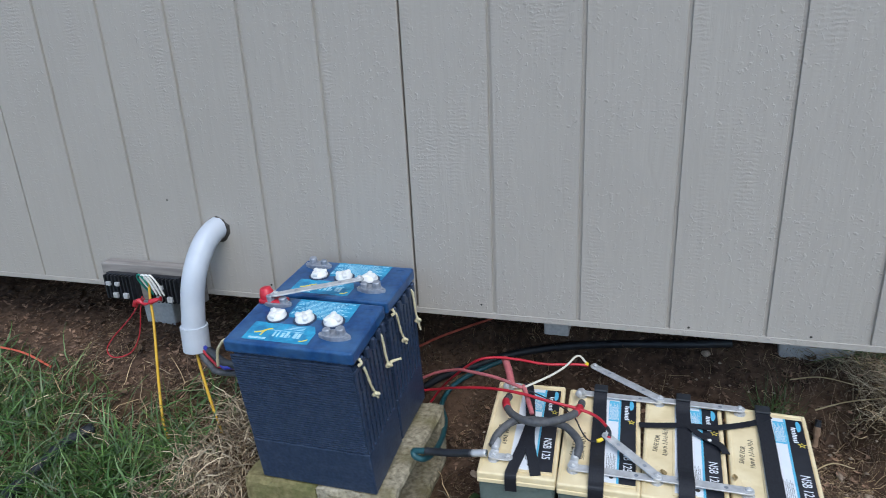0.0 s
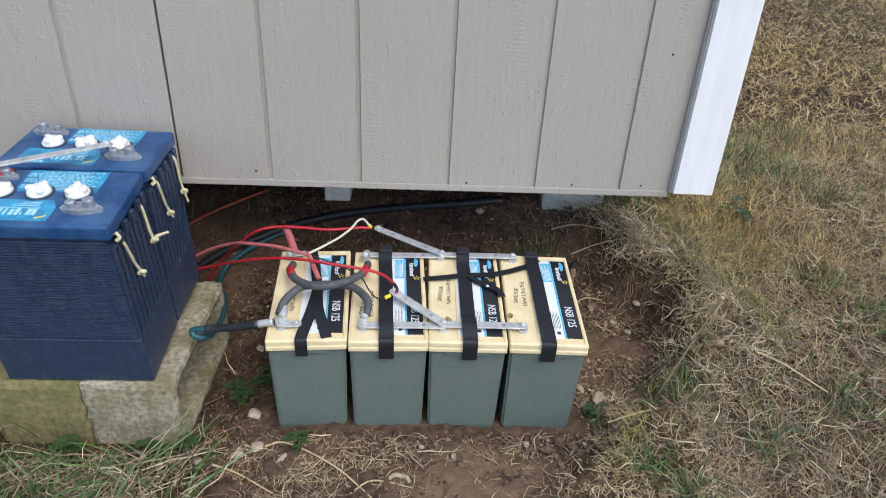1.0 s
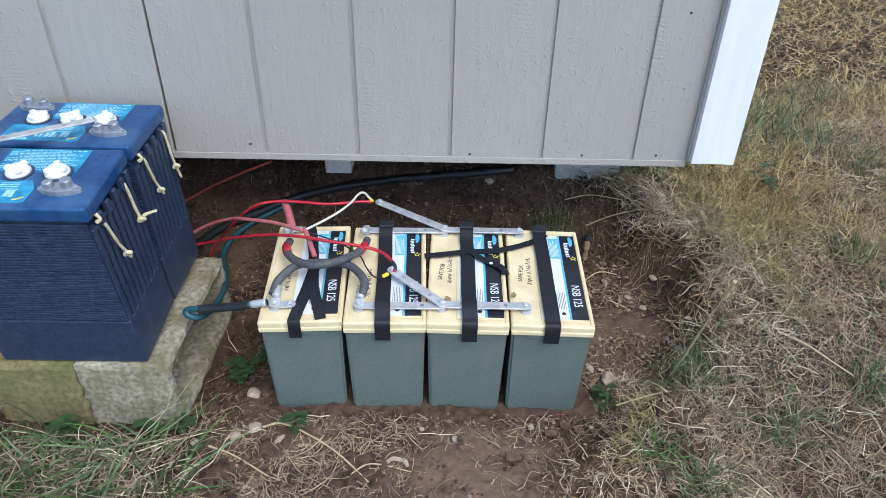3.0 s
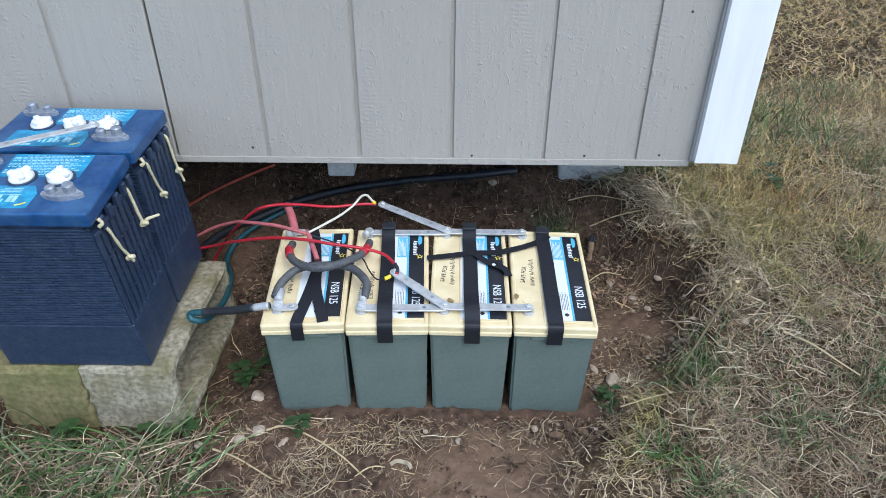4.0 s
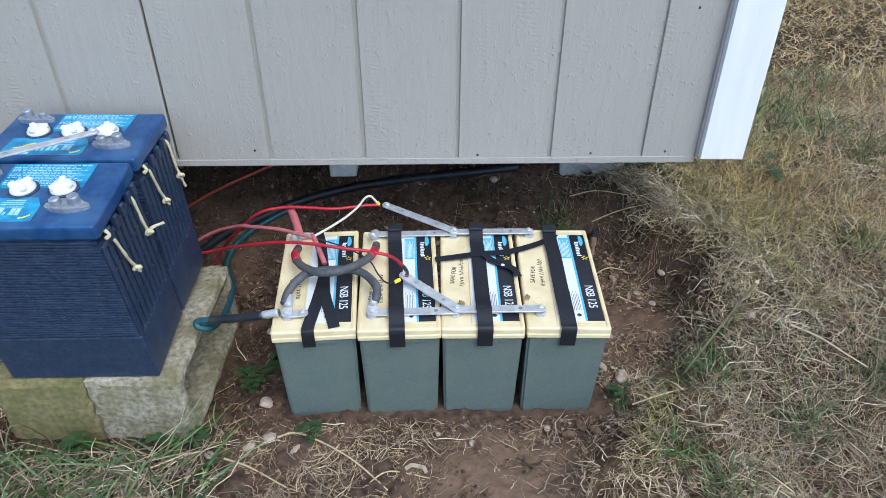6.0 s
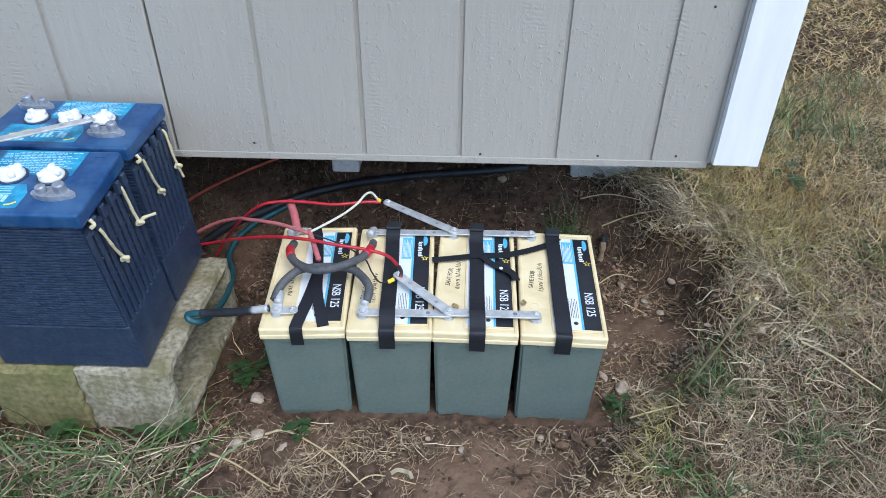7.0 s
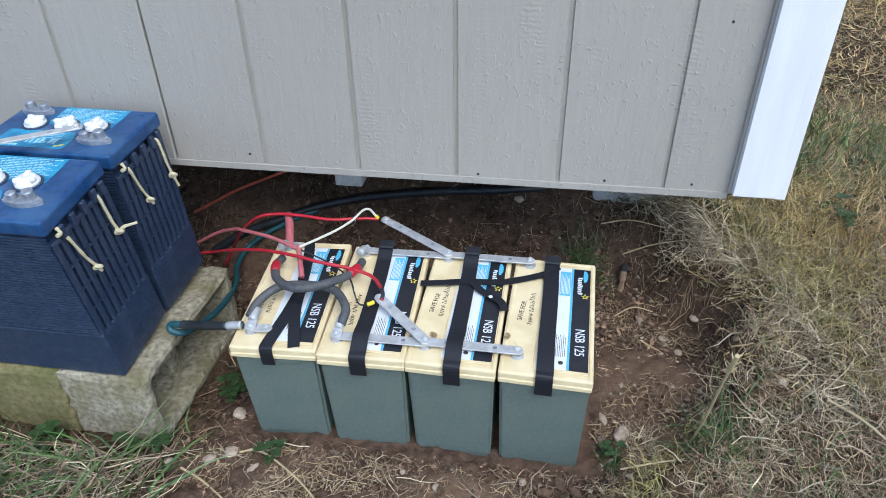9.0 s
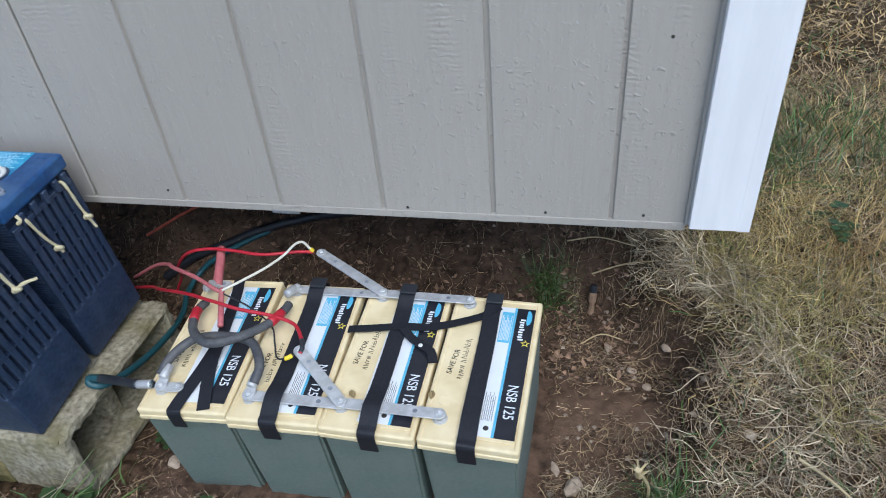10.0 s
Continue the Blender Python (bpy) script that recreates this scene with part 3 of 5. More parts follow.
def agm_battery(m, label, scribble, model, strap_x, split=False, over=False):
    """Case, lid, printed label, hand-lettering, strap and two posts; the origin lies at the front foot's middle."""
    bat = thing("storage_battery", m, label, "battery", "cream-lidded batteries in a row")
    b = bmesh.new()
    t, lo = BW / 2 - 0.003, BW / 2 - 0.0065
    rings = [[b.verts.new(p) for p in ((-x, f, z), (x, f, z), (x, k, z), (-x, k, z))] for x, f, k, z in
             ((lo - 0.002, 0.006, BD - 0.006, -0.012), (lo, 0.003, BD - 0.003, 0.004), (t, -0.004, BD + 0.001, BH))]
    for r0, r1 in zip(rings, rings[1:]):
        for i in range(4):
            b.faces.new((r0[i], r0[(i + 1) % 4], r1[(i + 1) % 4], r1[i]))
    b.faces.new(rings[0][::-1]), b.faces.new(rings[-1])
    bmesh.ops.bevel(b, geom=[e for e in b.edges if abs(e.verts[0].co.z - e.verts[1].co.z) > 0.01], offset=0.005, segments=2, affect="EDGES")
    part("case", b, GREEN_CASE, bat)
    part("case_tab", box(-0.045, 0.045, -0.0075, 0, BH - 0.012, BH + 0.001, 0.001), GREEN_CASE, bat)
    # lid: raised border, sunken panel, a low step beside the label
    Z = BH + 0.024
    b = box(-BW / 2, BW / 2, -0.009, BD + 0.004, BH, Z, 0.0045, 3)
    top = max(b.faces, key=lambda f: f.calc_center_median().z)
    bmesh.ops.inset_individual(b, faces=[top], thickness=0.004)
    bmesh.ops.inset_individual(b, faces=[top], thickness=0.0015, depth=-0.0018)
    part("lid", b, CREAM, bat)
    part("lid_lip", box(-BW / 2 + 0.001, BW / 2 - 0.001, -0.0108, BD + 0.0055, BH - 0.0008, BH + 0.0095, 0.002), CREAM, bat)
    zt = Z - 0.0018
    part("lid_step", box(-0.022, 0.072, 0.006, BD - 0.012, zt, zt + 0.0022, 0.001), CREAM, bat)
    zl = zt + 0.0024
    y0, y1 = 0.012, BD - 0.018
    part("label_panel", box(-0.018, 0.034, y0, y1, zl - 0.001, zl + 0.0003), WHITE_LABEL, bat, "white printed label")
    part("label_stripe", box(0.0342, 0.0385, y0, y1, zl - 0.001, zl + 0.0004), SKY_LABEL, bat, "sky blue stripe")
    part("label_border", box(0.0387, 0.0715, y0, y1, zl - 0.001, zl + 0.0003), BLACK_LABEL, bat, "black label band")
    part("label_block", box(0.0125, 0.0335, y1 - 0.085, y1 - 0.012, zl, zl + 0.0006), SKY_LABEL, bat, "sky blue box of small print")
    b = None
    for i in range(7):
        b = box(0.0145 + 0.0026 * i, 0.0157 + 0.0026 * i, y1 - 0.08, y1 - 0.02 - 0.006 * (i % 3), zl + 0.0004, zl + 0.0009, bm=b)
    part("small_print", b, WHITE_LABEL, bat)
    b = None
    for i in range(6):
        b = box(0.0135 + 0.0032 * i, 0.0143 + 0.0032 * i, y0 + 0.03, y0 + 0.085 - 0.007 * (i % 2), zl, zl + 0.0006, bm=b)
    part("small_print", b, INK, bat)
    part("label_seal", lathe([(0.0045, zl), (0.0045, zl + 0.0006)], 16, None, Matrix.Translation((0.024, y0 + 0.016, 0))), INK, bat)
    lettering(model, 0.0245, WHITE_LABEL, bat, pose(0.0545, y0 + 0.07, zl + 0.0006, 0, 0, -90), "model_lettering", "white model number", 0.78, 0.0001)
    b = plate([(0.06 + 0.007 * math.sin(a) * (1 if a < math.pi else 0.35), y1 - 0.022 + 0.018 * math.cos(a)) for a in [i * math.pi / 8 for i in range(16)]], zl, zl + 0.0007)
    part("logo_swoosh", b, SKY_LABEL, bat, "blue swoosh emblem")
    b = None
    for i in range(9):
        b = box(0.0475 - 0.001 * (i % 2), 0.0545 + 0.0022 * (i % 4 == 0), y1 - 0.03 - 0.0058 * i, y1 - 0.0265 - 0.0058 * i, zl, zl + 0.0007, bm=b)
    part("logo_bars", b, WHITE_LABEL, bat, "white bars of an emblem")
    b = star(0.062, y1 - 0.083, 0.0085)
    b.transform(Matrix.Translation((0, 0, zl + 0.0003)))
    part("logo_star", b, YELLOW_PRINT, bat, "yellow star outline")
    b = star(0.062, y1 - 0.083, 0.0048)
    b.transform(Matrix.Translation((0, 0, zl + 0.0006)))
    part("star_centre", b, BLACK_LABEL, bat)
    # hand lettering, read from the side
    if scribble:
        lettering("SAVE FOR", 0.0138, INK, bat, pose(-0.0545, scribble - 0.012, zt + 0.0004, 0, 0, 84), "hand_lettering", "faded marker writing", 0.9)
        b = None
        pen = random.Random(int(scribble * 1000))
        for i in range(11):
            x, y = -0.0375 + 0.0008 * math.sin(i * 2.1), scribble - 0.048 + 0.0078 * i + (0.005 if i > 3 else 0)
            pts = [(x + sx * 0.0048 + pen.uniform(-0.0008, 0.0008), y + sy * 0.0052 + pen.uniform(-0.0008, 0.0008), zt + 0.0004)
                   for sx, sy in pen.choice((((1, 0), (-1, 0.45), (1, 1)), ((-1, 0.1), (1, 0), (0.8, 1), (-0.2, 0.9), (0, 0.1)), ((1, 0), (-0.8, 0.1), (0.9, 0.9), (-0.9, 1)), ((-0.4, 0), (0.9, 0.3), (-0.4, 1), (0.3, 0.2))))]
            for p, q in zip(pts, pts[1:]):
                b = tube([p, q], 0.00042, 4, 1, b)
        part("hand_lettering", b, INK, bat, "faded unreadable marker strokes")
    part("vent_disc", lathe([(0.011, zt), (0.011, zt + 0.0008), (0.0085, zt + 0.001), (0.0083, zt + 0.0004)], 20, None, Matrix.Translation((-0.052, 0.072, 0))), CREAM, bat)
    # posts
    for y in (0.036, BD - 0.017):
        b = lathe([(0.0125, zt), (0.0125, zt + 0.0015), (0.0095, zt + 0.002), (0.0095, zt + 0.006)], 18, None, Matrix.Translation((-0.052, y, 0)))
        part("terminal_post", b, ZINC, bat)
    # webbing strap
    s = strap_x
    Y0, Y1 = -0.0125, BD + 0.008
    if split:
        b = ribbon([(s - 0.006, Y0, BH - 0.014), (s - 0.006, Y0, Z), (s - 0.005, 0.004, Z + 0.004), (s + 0.008, 0.075, zl + 0.004), (s + 0.018, 0.15, zl + 0.005)], 0.024, 0.0016)
        part("carrying_strap", b, WEBBING, bat, "loose black webbing strap")
        b = ribbon([(s + 0.044, -0.003, Z + 0.002), (s + 0.036, 0.03, zl + 0.004), (s + 0.022, 0.09, zl + 0.0055), (s + 0.016, 0.16, zl + 0.0065), (s + 0.004, 0.26, zl + 0.004), (s - 0.006, BD, Z + 0.003), (s - 0.006, Y1, BH)], 0.022, 0.0016)
        part("carrying_strap", b, WEBBING, bat, "loose black webbing strap")
    else:
        hi = 0.0075 if over else 0.0
        b = ribbon([(s + 0.002, Y0, BH - 0.018), (s + 0.002, Y0, Z), (s + 0.002, 0.003, Z + 0.0035 + hi * 0.4), (s + 0.001, 0.036, BH + 0.031 + hi), (s, 0.085, BH + 0.0295), (s - 0.001, 0.2, BH + 0.0295), (s - 0.003, BD - 0.05, BH + 0.03),
                    (s - 0.003, BD - 0.017, BH + 0.031 + hi), (s - 0.003, Y1 - 0.002, Z + hi * 0.4), (s - 0.003, Y1, BH - 0.02)], 0.03, 0.0018)
        part("carrying_strap", b, WEBBING, bat, "black webbing carrying strap")
        b = box(s - 0.018, s + 0.013, BD - 0.02, BD + 0.005, BH + 0.0325 + hi, BH + 0.037 + hi, 0.0018)
        part("strap_buckle", b, BLACK_RUBBER, bat)
    return bat


MG = [pose(0.3215, -0.334, 0.0, 4, 0, 3.4), pose(0.486, -0.334, 0.0, 4, 0, 1.6), pose(0.6485, -0.334, 0.0, 4, 0, -1.0), pose(0.8145, -0.336, 0.0, 4, 0, -2.0)]
agm_battery(MG[0], "cream-lidded grey-green battery with a splayed black strap", 0.135, "NSB 125", -0.004, split=True)
agm_battery(MG[1], "cream-lidded grey-green battery under thick looped cables", 0.12, "NSB 125", -0.006, over=True)
agm_battery(MG[2], "cream-lidded grey-green battery with a black strap lying across", 0.165, "NSB 125", 0.002, over=True)
agm_battery(MG[3], "cream-lidded grey-green battery at the end of the row", 0.165, "NSB 125", -0.003)
FRONT, REAR = ([tuple(m @ Vector((-0.052, y, BH + 0.0285))) for m in MG] for y in (0.036, BD - 0.017))


def bus_bar(a, z_off, ends, label, width=0.021):
    """A flat drilled steel link with rounded ends, bolted at both ends."""
    p, q = Vector(ends[0]), Vector(ends[1])
    L = (q - p).length
    r = width / 2
    out = [(L + r * math.sin(t), r * math.cos(t)) for t in [i * math.pi / 8 for i in range(9)]] + [(-r * math.sin(t), -r * math.cos(t)) for t in [i * math.pi / 8 for i in range(9)]]
    d = (q - p).normalized()
    side = Vector((0, 0, 1)).cross(d).normalized()
    up = d.cross(side)
    m = Matrix((d, side, up)).transposed().to_4x4()
    m.translation = p + up * z_off
    bar = thing("bus_bar", m, label, "metal link", "steel links between batteries")
    b = plate(out, 0, 0.0032)
    bmesh.ops.bevel(b, geom=list(b.edges), offset=0.0006, segments=1, affect="EDGES")
    part("flat_bar", b, ZINC, bar)
    for x in a:
        part("bolt", bolt(None, Matrix.Translation((x * L, 0, 0.0032))), ZINC, bar, smooth=False)
    for x in (0.24, 0.76):
        part("bolt_hole", lathe([(0.0042, 0.0031), (0.0042, 0.0034)], 14, None, Matrix.Translation((x * L, 0, 0))), LEAD, bar)
    return bar


(F1, F2, F3, F4), (R1, R2, R3, R4) = FRONT, REAR
bus_bar((0, ), 0.0, (F2, F3), "galvanised flat steel link bolted across two batteries")
bus_bar((0, 1), 0.0033, (F3, F4), "galvanised flat steel link bolted across two batteries")
bus_bar((0, ), 0.0, (R2, R3), "galvanised flat steel link bolted across two batteries")
bus_bar((0, 1), 0.0033, (R3, R4), "galvanised flat steel link bolted across two batteries")
bus_bar((0, 1), 0.0068, (F3, (0.4935, -0.226, 0.278)), "galvanised steel tail bar with wires bolted to its end")
bus_bar((0, 1), 0.0068, (R3, (0.447, 0.03, 0.295)), "galvanised steel tail bar with wires bolted to its end")
bus_bar((0, 1), 0.0, (F1, (F1[0] + 0.03, F1[1] + 0.002, F1[2])), "short galvanised lug plate on a battery post")
bus_bar((0, ), 0.0, (R1, (R1[0] + 0.02, R1[1] + 0.001, R1[2])), "short galvanised lug plate on a battery post")


# ---- cables over the cream-lidded batteries ----
def cable(points, r, mat, label, group="cables between the batteries", ends=(), name="cable", wobble=0.02, category="cable"):
    ob = thing(name, Matrix.Translation(points[0]), label, category, group)
    o = Vector(points[0])
    loc = [Vector(p) - o for p in points]
    part("sheath", tube(loc, r, 10 if r > 0.003 else 7, wobble=wobble), mat, ob, smooth=True)
    line = smooth_line(loc)
    for kind, f0, f1, rr, mm in ends:
        n = len(line) - 1
        a, c = int(f0 * n), max(int(f1 * n), int(f0 * n) + 1)
        part(kind, tube(line[a:c + 1], rr, 12, 1), mm, ob, smooth=True)
    return ob


def lug(m, label="crimped tinned cable lug"):
    ob = thing("cable_lug", m, label, "cable lug", "cable lugs")
    part("barrel", lathe([(0.0078, 0), (0.0084, 0.002), (0.0084, 0.024), (0.007, 0.026)], 14, None, pose(0, 0.012, 0.0062, -90)), ZINC, ob, smooth=True)
    b = plate([(-0.007, 0.018)] + [(0.011 * math.cos(t), 0.011 * math.sin(t)) for t in [math.pi * (1 + i / 10) for i in range(11)]] + [(0.007, 0.018)], 0, 0.003)
    part("tongue", b, ZINC, ob)
    part("bolt", bolt(None, Matrix.Translation((0, 0, 0.003))), ZINC, ob)
    return ob


cable([(0.262, -0.304, 0.278), (0.269, -0.274, 0.290), (0.291, -0.239, 0.298), (0.318, -0.225, 0.299), (0.355, -0.220, 0.299), (0.387, -0.221, 0.298), (0.414, -0.234, 0.297), (0.441, -0.274, 0.294), (0.439, -0.303, 0.279)], 0.0085, GREY_RUBBER, "thick grey rubber cable arched between two battery posts")
cable([(0.264, -0.129, 0.292), (0.264, -0.166, 0.297), (0.287, -0.216, 0.305), (0.328, -0.251, 0.314), (0.361, -0.254, 0.318), (0.393, -0.230, 0.314), (0.420, -0.187, 0.304), (0.430, -0.140, 0.294), (0.431, -0.116, 0.290)], 0.0085, GREY_RUBBER, "thick grey rubber cable with red tape bands looped between posts",
      ends=(("red_tape", 0.1, 0.19, 0.0092, RED), ("red_tape", 0.78, 0.86, 0.0092, RED)))
cable([(0.221, 0.028, 0.300), (0.238, -0.013, 0.296), (0.252, -0.054, 0.290), (0.258, -0.072, 0.286)], 0.0095, PINK, "short faded pink heavy cable ending on a battery post")
cable([(-0.06, 0.06, 0.17), (0.02, 0.05, 0.22)] + [(0.095, 0.006, 0.265), (0.134, -0.027, 0.285), (0.214, -0.073, 0.305), (0.274, -0.109, 0.312), (0.298, -0.119, 0.310)], 0.0042, PINK, "faded pink cable reaching over from behind the blue batteries")
cable([(0.295, -0.111, 0.312), (0.307, -0.141, 0.309), (0.319, -0.170, 0.302), (0.329, -0.195, 0.297)], 0.0055, PINK, "faded pink cable tail with a cut end")
cable([(-0.033, 0.140, 0.059), (0.007, 0.132, 0.120), (0.077, 0.051, 0.220), (0.151, 0.007, 0.298), (0.201, 0.009, 0.312), (0.258, 0.007, 0.314), (0.330, 0.002, 0.312), (0.398, 0.023, 0.308), (0.432, 0.029, 0.305)], 0.0035, RED, "bright red cable arching over to the tail bar")
cable([(-0.08, 0.03, 0.16), (0.03, 0.0, 0.2)] + [(0.113, -0.064, 0.255), (0.216, -0.118, 0.300), (0.300, -0.153, 0.318), (0.358, -0.166, 0.316), (0.422, -0.166, 0.306), (0.465, -0.174, 0.298), (0.488, -0.200, 0.296), (0.499, -0.221, 0.293), (0.499, -0.235, 0.289)], 0.0035, RED, "bright red cable crossing the batteries to a tail bar", ends=(("dark_sleeve", 0.84, 0.99, 0.0042, BLACK_RUBBER),))
cable([(0.300, -0.119, 0.316), (0.333, -0.083, 0.318), (0.361, -0.044, 0.318), (0.384, -0.008, 0.322), (0.399, 0.019, 0.330), (0.411, 0.031, 0.328), (0.423, 0.030, 0.315), (0.430, 0.030, 0.306)], 0.0028, WHITE_WIRE, "thin white wire bent up to the tail bar", ends=(("crimp_sleeve", 0.9, 1.0, 0.0046, CRIMP),))
cable([(0.303, -0.124, 0.313), (0.354, -0.140, 0.305), (0.391, -0.157, 0.298), (0.422, -0.177, 0.287), (0.438, -0.208, 0.280), (0.457, -0.243, 0.282), (0.475, -0.248, 0.286), (0.489, -0.237, 0.287)], 0.0017, BLACK_RUBBER, "thin dark wire drooping to a yellow crimp", ends=(("crimp_sleeve", 0.87, 0.97, 0.0042, CRIMP),))
cable([(0.254, -0.322, 0.272), (0.217, -0.318, 0.262), (0.168, -0.299, 0.240), (0.120, -0.286, 0.226), (0.090, -0.282, 0.220), (0.073, -0.280, 0.214), (0.079, -0.287, 0.206), (0.096, -0.268, 0.190), (0.091, -0.179, 0.150), (0.073, -0.068, 0.110), (0.044, 0.045, 0.080), (0.009, 0.125, 0.070), (0.016, 0.185, 0.086), (0.058, 0.210, 0.118), (0.118, 0.241, 0.143), (0.193, 0.276, 0.168)], 0.0072, TEAL, "teal heavy cable with a black sleeve leading to a battery post",
      ends=(("black_sleeve", 0.06, 0.24, 0.0085, BLACK_RUBBER), ("lug_barrel", 0.0, 0.06, 0.0078, ZINC)))
lug(Matrix.Translation(Vector(F1) + Vector((0, 0, 0.0034))) @ pose(0, 0, 0, 16, 0, -4))
lug(Matrix.Translation(Vector(F2) + Vector((0, 0, 0.0034))) @ pose(0, 0, 0, 16, 0, -8))
lug(Matrix.Translation(Vector(R1) + Vector((0, 0, 0.0034))) @ pose(0, 0, 0, 14, 0, 176))
lug(Matrix.Translation(Vector(R2) + Vector((0, 0, 0.0034))) @ pose(0, 0, 0, 14, 0, 172))
ob = thing("webbing_strap", Matrix.Translation((0.735, -0.1, 0.285)), "loose black webbing strap lying across two batteries", "strap")
b = ribbon([(0.559, -0.152, 0.274), (0.600, -0.147, 0.276), (0.657, -0.139, 0.279), (0.711, -0.132, 0.277), (0.762, -0.112, 0.276), (0.807, -0.092, 0.280), (0.830, -0.073, 0.284)], 0.017, 0.0018, (0, 1, 0))
b.transform(Matrix.Translation((-0.735, 0.1, -0.285)))
part("webbing", b, WEBBING, ob)
b = ribbon([(0.664, -0.146, 0.281), (0.683, -0.164, 0.277), (0.704, -0.177, 0.275), (0.723, -0.190, 0.274), (0.732, -0.213, 0.272)], 0.017, 0.0016, (0, 1, 0))
b.transform(Matrix.Translation((-0.735, 0.1, -0.285)))
part("webbing_tail", b, WEBBING, ob)
b = lathe([(0.0042, 0), (0.004, 0.0012), (0.002, 0.002)], 12, None, Matrix.Translation(Vector([(0.702, -0.179, 0.276)][0]) - Vector((0.735, -0.1, 0.285))))
part("rivet", b, CAP_WHITE, ob)


# ---- blue batteries ----
LW, LD, LH = 0.283, 0.169, 0.36


def blue_battery(m, label, red_boot):
    """Ribbed case, blue lid, printed labels, vent caps, posts and rope grips; the origin lies at the front foot's middle."""
    bat = thing("deep_cycle_battery", m, label, "battery", "tall blue batteries")
    hw, skirt = LW / 2, 0.118
    b = box(-hw + 0.011, hw - 0.011, 0.003, LD - 0.003, 0, LH, 0.003)
    part("case", b, NAVY, bat)
    part("case_skirt", box(-hw, hw, 0, LD, 0.0005, skirt, 0.004), NAVY, bat)
    b = bmesh.new()
    prof, z = [], skirt + 0.003
    while z < LH - 0.012:
        prof += [(0.0018, z), (-0.0006, z + 0.0010), (-0.0006, z + 0.0042), (0.0018, z + 0.0052)]
        z += 0.0062
    for x in (-hw + 0.004, hw - 0.004):
        for y, zz in prof:
            b.verts.new((x, y, zz))
    b.verts.ensure_lookup_table()
    n = len(prof)
    for i in range(n - 1):
        b.faces.new((b.verts[i], b.verts[i + 1], b.verts[n + i + 1], b.verts[n + i]))
    face = part("ribbed_face", b, NAVY, bat)
    back = again(face, "ribbed_face", pose(0, LD, 0, 0, 0, 180), bat)
    rib = None
    for side in (1, -1):
        for i in range(9):
            y = 0.0091 + i * (LD - 0.0182) / 8
            if rib is None:
                rib = part("rib", box(-0.0105, 0.0028, -0.0061, 0.0061, skirt - 0.004, LH - 0.03, 0.0014, 1), NAVY, bat)
                rib.matrix_local = Matrix.Translation((hw - 0.003, y, 0))
            else:
                again(rib, "rib", pose(side * (hw - 0.003), y, 0, 0, 0, 0 if side > 0 else 180), bat)
        part("end_rail", box(side * (hw - 0.006) - 0.006, side * (hw - 0.006) + 0.006, 0.003, LD - 0.003, LH - 0.034, LH - 0.024, 0.0015, 1), NAVY, bat)
        for zz in (0.172, 0.222, 0.272):
            part("cross_rib", box(side * hw - side * 0.006 - 0.0045, side * hw - side * 0.006 + 0.0045, 0.006, LD - 0.006, zz, zz + 0.0028), NAVY, bat)
        for y in (0.03, 0.062, 0.094, 0.126, 0.15):
            part("grip_lug", box(side * hw - 0.004, side * hw + 0.0075, y - 0.006, y + 0.006, LH - 0.03, LH - 0.004, 0.002, 1), NAVY, bat)
    # lid with a shallow skirt and rounded shoulders
    b = box(-hw - 0.004, hw + 0.004, -0.004, LD + 0.004, LH - 0.004, LH + 0.026, 0.006, 3)
    part("lid", b, BLUE, bat)
    zt = LH + 0.026
    # two printed labels
    lab = part("label_panel", plate([(-0.108, 0.01), (0.042, 0.01), (0.042, 0.05), (0.03, 0.072), (-0.108, 0.072)], zt, zt + 0.0004), CYAN, bat, "cyan printed label")
    lab2 = part("label_panel", plate([(-0.05, 0.098), (0.092, 0.098), (0.092, 0.168), (-0.05, 0.168)], zt, zt + 0.0004), CYAN, bat, "cyan printed label")
    rnd = random.Random(4)
    b = None
    for row in range(13):
        x, y = -0.046 + (0.02 if row % 4 == 0 else 0), 0.1035 + 0.0048 * row
        while x < 0.082 - 0.012 * (row % 3):
            w = rnd.uniform(0.0025, 0.009)
            b = box(x, x + w, y, y + 0.0021, zt, zt + 0.0008, bm=b)
            x += w + rnd.uniform(0.001, 0.0035)
    for i, (w, hgt) in enumerate(((0.004, 0.017), (0.003, 0.017), (0.006, 0.014), (0.006, 0.017), (0.003, 0.008), (0.007, 0.017), (0.006, 0.016))):
        b = box(-0.046 + 0.0092 * i, -0.046 + 0.0092 * i + w * 1.1, 0.026, 0.026 + hgt * 1.1, zt, zt + 0.0008, bm=b)
    for row in range(3):
        b = box(-0.03 + 0.006 * row, 0.014, 0.053 + 0.005 * row, 0.0548 + 0.005 * row, zt, zt + 0.0008, bm=b)
    b = box(-0.095, -0.055, 0.014, 0.02, zt, zt + 0.0008, bm=b)
    b = box(-0.06, 0.018, 0.046, 0.0475, zt, zt + 0.0008, bm=b)
    tagged(part("print_block", b, PALE_PRINT, bat, "pale unreadable print"), kind="stuff")
    for pts, wd in ((((-0.09, 0.034), (-0.078, 0.038), (-0.068, 0.046), (-0.056, 0.052)), 0.004), (((-0.072, 0.026), (-0.071, 0.038), (-0.064, 0.05)), 0.0035), (((0.02, 0.018), (0.028, 0.02), (0.036, 0.026)), 0.003)):
        part("print_emblem", ribbon([(x, y, zt + 0.0008) for x, y in pts], wd, 0.0005, (0.5, -1, 0), 4), YELLOW_PRINT, bat, "yellow printed stroke")
    part("moulded_mark", box(0.108, 0.128, 0.152, 0.16, zt - 0.001, zt + 0.0006, 0.0004, 1), BLUE, bat)
